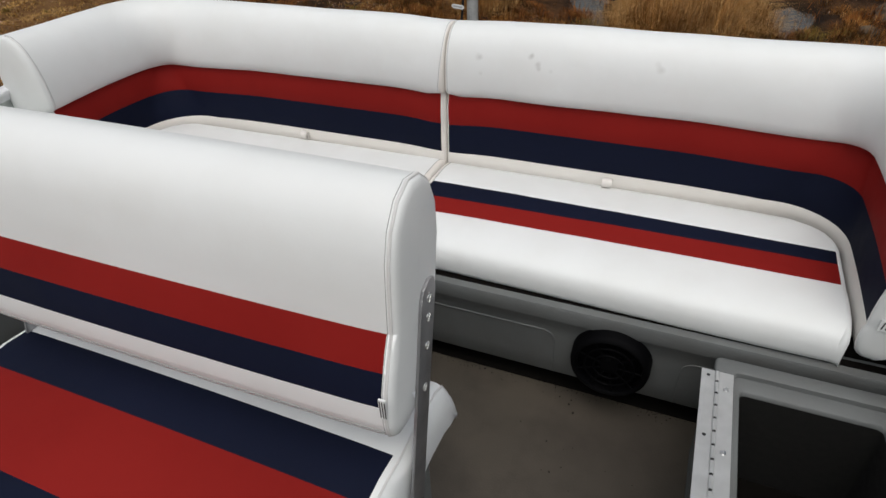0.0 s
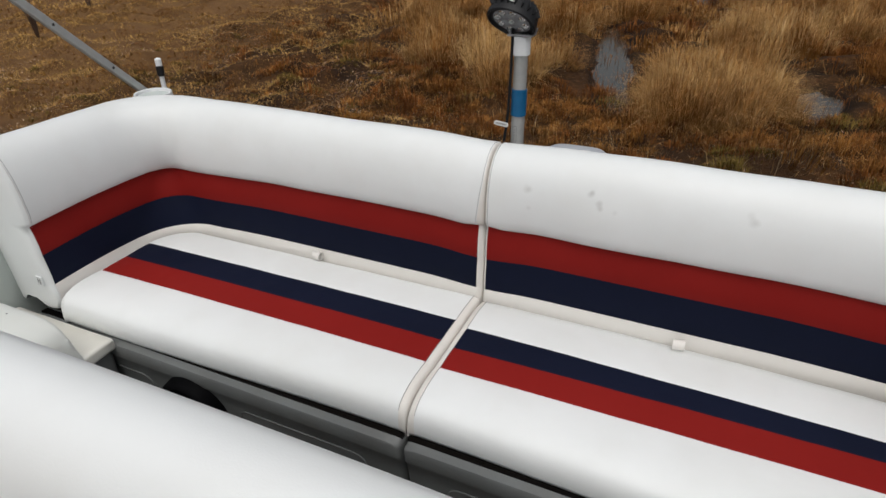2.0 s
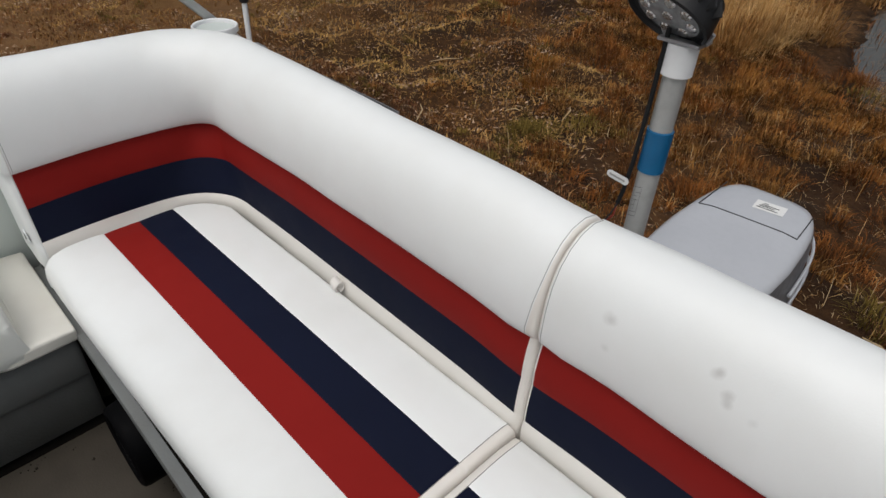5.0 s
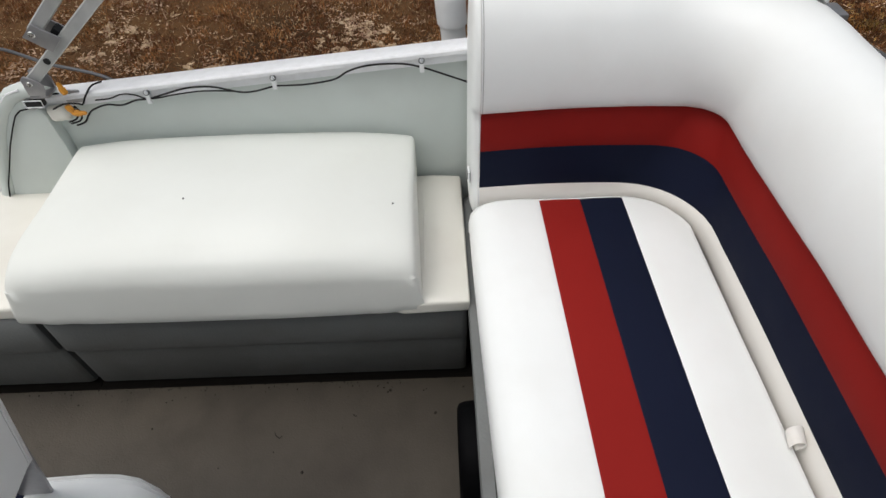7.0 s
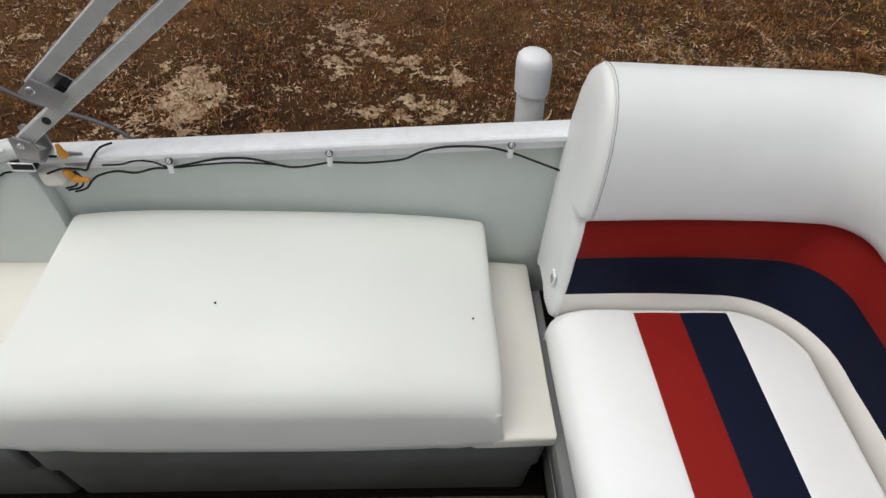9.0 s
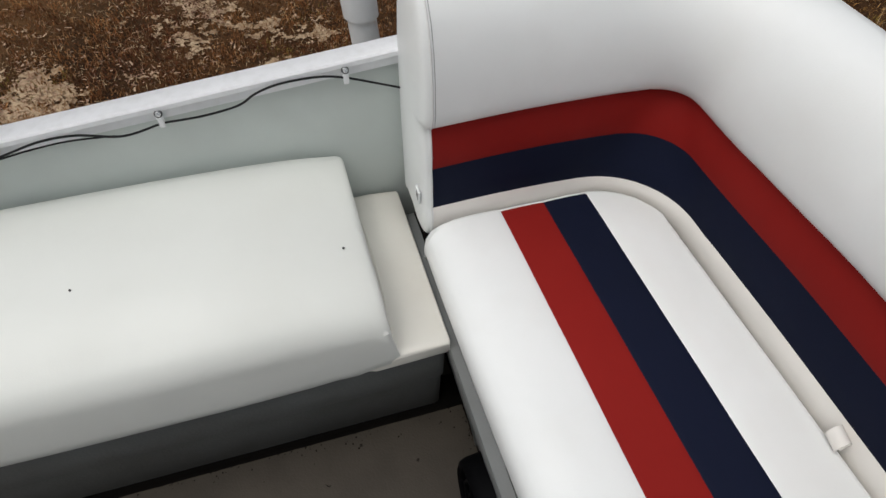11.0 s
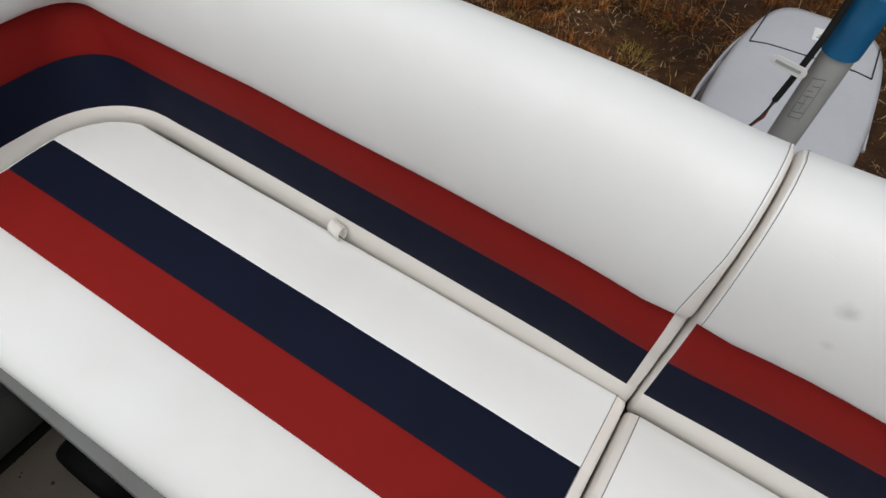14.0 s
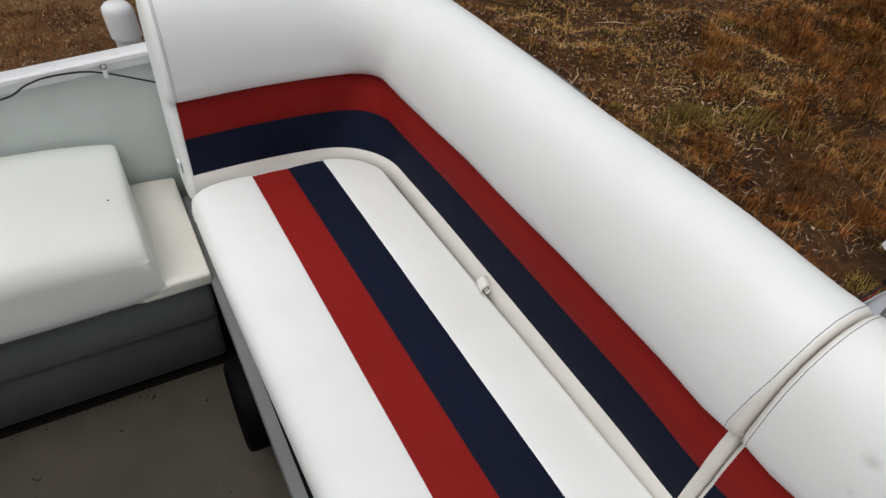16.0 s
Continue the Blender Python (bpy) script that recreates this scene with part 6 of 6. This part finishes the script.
# loose pale straw bits matted into the turf beside the boat
x, y = scatter(15000, -6.4, -1.25, -2.2, 4.6, lambda x, y: np.clip(2.0 * field(x, y, 0.6, 5) * field(x, y, 0.15, 1) + 0.05, 0, 1))
blades("straw_bits", x, y, 0.02 + 0.05 * rg.rand(len(x)), 0.004, 1.3, straw, "short pale straw bits in the turf", 14, flat=0.5, lift=0.018)
x, y = scatter(26000, -7.0, 4.0, 2.35, 7.5, lambda x, y: np.clip(2.4 * field(x, y, 0.8, 0) * field(x, y, 0.18, 3) + 0.04, 0, 1))
blades("straw_bits", x, y, 0.02 + 0.07 * rg.rand(len(x)), 0.0045, 1.2, straw, "pale straw bits behind the stern", 15, flat=0.35)
# sandy bare spots beside the boat
sx, sy = np.arange(-5.2, -1.3, 0.018), np.arange(-1.6, 4.0, 0.018)
GX, GY = np.meshgrid(sx, sy, indexing="ij")
open_spot = bare(GX, GY) > 0.5
bm = bmesh.new()
grid_v = {}
for i, j in zip(*np.nonzero(open_spot)):
    q = []
    for di, dj in ((0, 0), (1, 0), (1, 1), (0, 1)):
        key = (i + di, j + dj)
        if key not in grid_v:
            x, y = -5.2 + 0.018 * key[0] + 0.008 * math.sin(key[1] * 2.3), -1.6 + 0.018 * key[1] + 0.008 * math.sin(key[0] * 1.9)
            grid_v[key] = bm.verts.new((x, y, float(height(np.array([x]), np.array([y]))[0]) + 0.006))
        q.append(grid_v[key])
    bm.faces.new(q)
bmesh.ops.recalc_face_normals(bm, faces=bm.faces)
single("sandy_patch", bm, sand, "pale bare sandy spots in the turf", "sand", kind="stuff")
# flat bark and straw chips lying thickly on and round the bare spots
x, y = scatter(90000, -5.2, -1.25, -1.6, 4.2, lambda x, y: np.clip(0.025 + 3.0 * np.clip(0.42 * field(x, y, 0.9, 0) + 0.38 * field(x, y, 0.22, 2) + 0.20 * field(x, y, 0.07, 4) - 0.52, 0, 1), 0, 0.5))
blades("bark_chips", x, y, 0.014 + 0.04 * rg.rand(len(x)) ** 2, 0.011, 1.3, chips, "pale bark and straw chips on the turf", 21, flat=0.6, lift=0.024)
x, y = scatter(60000, -10.5, 3.5, 2.4, 11.5, lambda x, y: np.clip(0.04 + 3.0 * np.clip(0.42 * field(x, y, 0.8, 3) + 0.38 * field(x, y, 0.25, 1) + 0.20 * field(x, y, 0.07, 4) - 0.5, 0, 1), 0, 0.5) * (1 - 0.9 * tallness(x, y)))
blades("bark_chips", x, y, 0.016 + 0.065 * rg.rand(len(x)) ** 2, 0.015, 1.3, chips, "pale chips and straw behind the stern", 23, flat=0.6, lift=0.026)
x, y, a = tufts(420, -5.5, -1.3, -1.5, 4.4, lambda x, y: np.clip(3.0 * field(x, y, 0.7, 3) - 1.5, 0, 1), (25, 60), 0.05)
blades("olive_turf", x, y, 0.02 + 0.05 * rg.rand(len(x)), 0.005, 0.95, green_grass, "low olive tufts in the turf", 22, curl=0.9, turn=a)

# short dead turf of the yard
x, y = scatter(330000, -6.2, -1.2, -2.2, 5.0, lambda x, y: (0.12 + 0.88 * np.clip(2.2 * field(x, y, 0.16, 4) - 0.45, 0, 1)) * (1 - 0.5 * bare(x, y)) * (1 - 0.8 * tallness(x, y)))
blades("short_grass", x, y, 0.022 + 0.04 * rg.rand(len(x)), 0.006, 0.95, short_grass, "short matted dead brown turf", 1, curl=0.9)
x, y = scatter(150000, -9.0, 7.0, -7.0, 4.5, lambda x, y: (0.10 + 0.90 * np.clip(2.2 * field(x, y, 0.16, 4) - 0.45, 0, 1)) * ~((x > -6.2) & (x < -1.2) & (y > -2.2)))
blades("short_grass", x, y, 0.03 + 0.05 * rg.rand(len(x)), 0.010, 0.95, short_grass, "short matted dead turf round the boat", 3, curl=0.9)
x, y = scatter(260000, -15, -2.0, 3.0, 17.0, lambda x, y: np.clip(1.5 * field(x, y, 1.3, 1) + 1.2 * field(x, y, 0.45, 4) + 1.0 * field(x, y, 0.16, 2) - 1.15, 0.05, 1) * (1 - 0.9 * tallness(x, y)) * np.where((x > -6.2) & (y < 5.0), 0.25, 1.0))
blades("yard_grass", x, y, 0.04 + 0.05 * rg.rand(len(x)), 0.013, 1.1, yard_turf, "thin golden-brown grass over the yard", 2, curl=0.8, flat=0.3)
x, y = scatter(150000, -40, -5.0, 5.0, 38.0, lambda x, y: np.clip(0.3 + 1.2 * field(x, y, 1.1, 4) - 0.2, 0, 1) * (1 - 0.9 * tallness(x, y)) * np.where((x > -15) & (y < 17.0), 0.2, 1.0))
blades("far_grass", x, y, 0.05 + 0.08 * rg.rand(len(x)), 0.035, 0.92, yard_turf, "golden-brown grass of the far yard", 12, curl=0.8)


def tussocks(name, n, area, chance, rad, high, per, mats, tone, label, seed, w=0.006, wild=0.35):
    """Domed clumps of grass that arch outwards from their middle, each clump of one kind of growth."""
    cx, cy = scatter(n, *area, chance)
    m = len(cx)
    R = rad[0] + (rad[1] - rad[0]) * rg.rand(m) ** 1.6
    H = (high[0] + (high[1] - high[0]) * rg.rand(m)) * (0.6 + 0.4 * R / rad[1])
    kind = np.clip(np.floor(tone(cx, cy) + rg.normal(0, 0.55, m)), 0, len(mats) - 1).astype(int)
    count = (per * (R / rad[1]) ** 1.4).astype(int) + 12
    own = np.repeat(np.arange(m), count)
    q, a = np.sqrt(rg.rand(len(own))), rg.rand(len(own)) * 2 * np.pi
    sweep = rg.rand(m) * 2 * np.pi
    x = cx[own] + R[own] * q * np.cos(a) * 0.8
    y = cy[own] + R[own] * q * np.sin(a) * 0.8
    turn = np.arctan2(np.sin(a) * q + 0.35 * np.sin(sweep[own]), np.cos(a) * q + 0.35 * np.cos(sweep[own])) + rg.normal(0, wild, len(own))
    lean = np.clip(0.25 + 0.65 * q + rg.normal(0, 0.18, len(own)), 0.05, 0.96)
    h = H[own] * (1.05 - 0.35 * q) * (0.55 + 0.6 * rg.rand(len(own)))
    for c, mt in enumerate(mats):
        s_ = kind[own] == c
        if s_.any():
            blades(name, x[s_], y[s_], h[s_], w, lean[s_], mt, label, seed + c, curl=1.0, turn=turn[s_], exact=True)


# rough rusty tussocks behind the stern, fewer where the mulch lies open beside the boat
mulch = lambda x, y: np.clip(1.3 - (np.hypot((x + 2.4) / 2.2, (y - 3.0) / 1.7)) + 0.7 * (field(x, y, 0.5, 3) - 0.5), 0, 1)
mud = lambda x, y: np.clip(1.25 - np.hypot((x + 0.95) / 0.55, (y - 4.7) / 0.45) + 0.5 * (field(x, y, 0.2, 2) - 0.5), 0, 1)
strip = lambda x, y: np.clip((x + 0.9) / 0.6, 0, 1) * np.clip((7.7 - y) / 0.7, 0, 1)      # strip behind the motor with fewer tussocks, of darker kinds
near = lambda x, y: np.clip(1.7 * field(x, y, 0.55, 5) + 0.1, 0, 1) * (1 - 0.7 * mulch(x, y)) * (1 - 0.9 * mud(x, y)) * np.clip((y - 2.6) / 1.0, 0.15, 1) * np.clip((x + 3.5 + 0.55 * np.clip(y - 6.6, -1.5, 9) + 1.4 * (field(x, y, 0.8, 1) - 0.5)) / 0.9, 0, 1) * (1 - 0.65 * strip(x, y))
kinds = lambda x, y: 4.6 * (0.55 * field(x, y, 1.2, 2) + 0.45 * field(x, y, 0.4, 4)) - 0.62 + 0.9 * strip(x, y)
tussocks("rough_grass", 1900, (-6.5, 4.5, 2.5, 9.5), near, (0.10, 0.30), (0.10, 0.24), 240, (rust_grass, rough_grass, dark_grass, green_grass), kinds, "soft rusty tussocks of dead grass", 30)
tussocks("low_tufts", 3600, (-9.5, 2.0, 2.5, 11.5), lambda x, y: (0.25 + 0.6 * np.clip(2 * field(x, y, 0.9, 5) - 0.4, 0, 1)) * (1 - 0.9 * tallness(x, y)), (0.04, 0.10), (0.03, 0.09), 60, (short_grass, rust_grass, green_grass), lambda x, y: 3.6 * field(x, y, 0.7, 1) - 0.2, "small tufts in the mulch", 36, w=0.005)
# olive tussocks scattered towards the yard
tussocks("olive_tussocks", 150, (-9.0, -1.5, 4.8, 11.0), lambda x, y: np.clip(2.6 * field(x, y, 1.3, 4) - 0.9, 0, 1), (0.10, 0.28), (0.06, 0.14), 220, (green_grass, rough_grass), lambda x, y: 0.7 + 0 * x, "dark olive tussocks of grass", 40)
# tall tan grass of the ditch in big arching clumps, its low rusty growth, and pale stalks that stand out of it
tussocks("tall_grass", 1700, (-10.0, 8.0, 7.4, 24.0), lambda x, y: stand(x, y) ** 1.5 * (wet(x, y) < -0.25), (0.30, 0.62), (0.50, 1.05), 620, (tall_grass, straw_grass, rust_grass), lambda x, y: 2.6 * field(x, y, 1.0, 1) - 0.1, "tall feathery tan grass by the ditch", 50, w=0.0062, wild=0.5)
tussocks("ditch_grass", 2600, (-8.0, 7.0, 7.0, 20.0), lambda x, y: np.clip(0.10 + tallness(x, y) * (1.2 * field(x, y, 0.9, 0) - 0.05), 0, 1) * (0.15 + 0.85 * bank(x, y)) * (1 - 0.85 * stand(x, y)), (0.14, 0.34), (0.12, 0.34), 150, (dark_grass, rust_grass, rough_grass), lambda x, y: 4.2 * field(x, y, 0.9, 2) - 0.8, "low rusty growth between the tall grass", 60, w=0.008)
x, y, a = tufts(260, -6.0, 5.0, 7.9, 16.0, lambda x, y: stand(x, y) ** 2, (4, 12), 0.25)
blades("pale_stalks", x, y, 0.45 + 0.7 * rg.rand(len(x)), 0.006, 1.1, straw_grass, "pale bent stalks standing out of the ditch grass", 66, curl=0.9, turn=a)
tussocks("far_ditch_grass", 2600, (-13.0, 10.0, 12.5, 30.0), lambda x, y: np.clip(tallness(x, y) * (0.08 + 2.2 * np.clip(field(x, y, 0.9, 5) - 0.35, 0, 1)), 0, 1) * (wet(x, y) < -0.3), (0.30, 0.75), (0.25, 0.60), 130, (rust_grass, tall_grass, dark_grass), lambda x, y: 3.6 * field(x, y, 1.6, 4) - 0.4 + 0.8 * (x > 0.8), "rusty and tan grass of the far ditch", 90, w=0.014)
# the densest clump, between the puddles, and stalks that stand in the water
tussocks("golden_grass", 150, (-0.45, 1.25, 7.7, 10.6), lambda x, y: np.clip(1.35 - np.hypot((x - 0.4) / 0.68, (y - 9.1) / 1.35), 0, 1), (0.26, 0.46), (0.55, 1.0), 520, (tall_grass, straw_grass, rust_grass), lambda x, y: 0.9 + 0.9 * (field(x, y, 0.5, 1) - 0.4), "dense golden clump of dead grass between the puddles", 80, w=0.005, wild=0.7)
x, y = rg.uniform(-2.6, 2.3, 9000), rg.uniform(8.3, 15.0, 9000)
inside = (wet(x, y) > -0.15) & (rg.rand(9000) < 0.35 + 0.65 * (field(x, y, 0.3, 1) > 0.5))
x, y = x[inside], y[inside]
blades("drowned_stalks", x, y, 0.08 + 0.16 * rg.rand(len(x)), 0.008, 0.9, dark_grass, "dark drowned stalks standing in the puddles", 84, curl=0.7)
# a thatch of thin arching bents over the tussocks
x, y = scatter(8000, -5.5, 3.5, 2.9, 8.5, lambda x, y: near(x, y))
blades("bents", x, y, 0.07 + 0.16 * rg.rand(len(x)), 0.003, 1.1, straw_grass, "thin arching straw-coloured bents", 70, curl=0.9)
# loose pale straw and twigs on the ground
x, y = scatter(20000, -7.5, 5.0, -3.0, 8.5, lambda x, y: np.clip(0.1 + 0.8 * field(x, y, 0.9, 3), 0, 1))
blades("loose_straw", x, y, 0.03 + 0.07 * rg.rand(len(x)), 0.0035, 1.3, straw, "loose pale straw stalks", 7, flat=0.5)
x, y = scatter(900, -6.5, 4.0, 2.8, 7.5, lambda x, y: np.clip(2.2 * field(x, y, 0.7, 2) - 0.6, 0, 1))
blades("dry_stalks", x, y, 0.10 + 0.30 * rg.rand(len(x)) ** 2, 0.0032, 1.1, straw, "long bent pale stalks", 8, curl=0.45, lift=0.03)
sticks = [(-2.9, 5.6, 0.4), (-2.5, 5.9, 1.9), (-3.4, 4.9, 2.2), (-1.5, 4.1, 0.2), (-1.2, 4.35, 1.2), (-4.3, 6.1, 0.9), (-0.5, 4.2, 1.5), (-3.0, 1.2, 0.3), (-3.6, 2.2, 2.4), (-2.2, 3.4, 1.0), (0.4, 4.6, 2.6), (-4.6, 3.1, 0.1), (-1.75, 1.15, 0.7), (-1.9, 1.3, 2.1), (-1.68, 0.95, 2.5), (-2.3, 0.9, 1.2), (-2.0, 1.75, 0.3), (-2.7, 1.6, 1.7), (-1.8, 2.2, 2.6), (-2.5, 2.45, 0.5), (-3.2, 2.9, 1.1)]
for x, y, a in sticks:
    z = far(x, y) + 0.03
    L = 0.12 + 0.05 * math.sin(7 * x)
    single("stick", tube([(x - L * math.cos(a), y - L * math.sin(a), z - 0.02), (x + 0.01, y + 0.02, z + 0.012), (x + L * math.cos(a + 0.2), y + L * math.sin(a + 0.2), z)], [0.004, 0.007, 0.003], 6), straw, "pale broken stick lying on the grass", "stick", "fallen sticks")
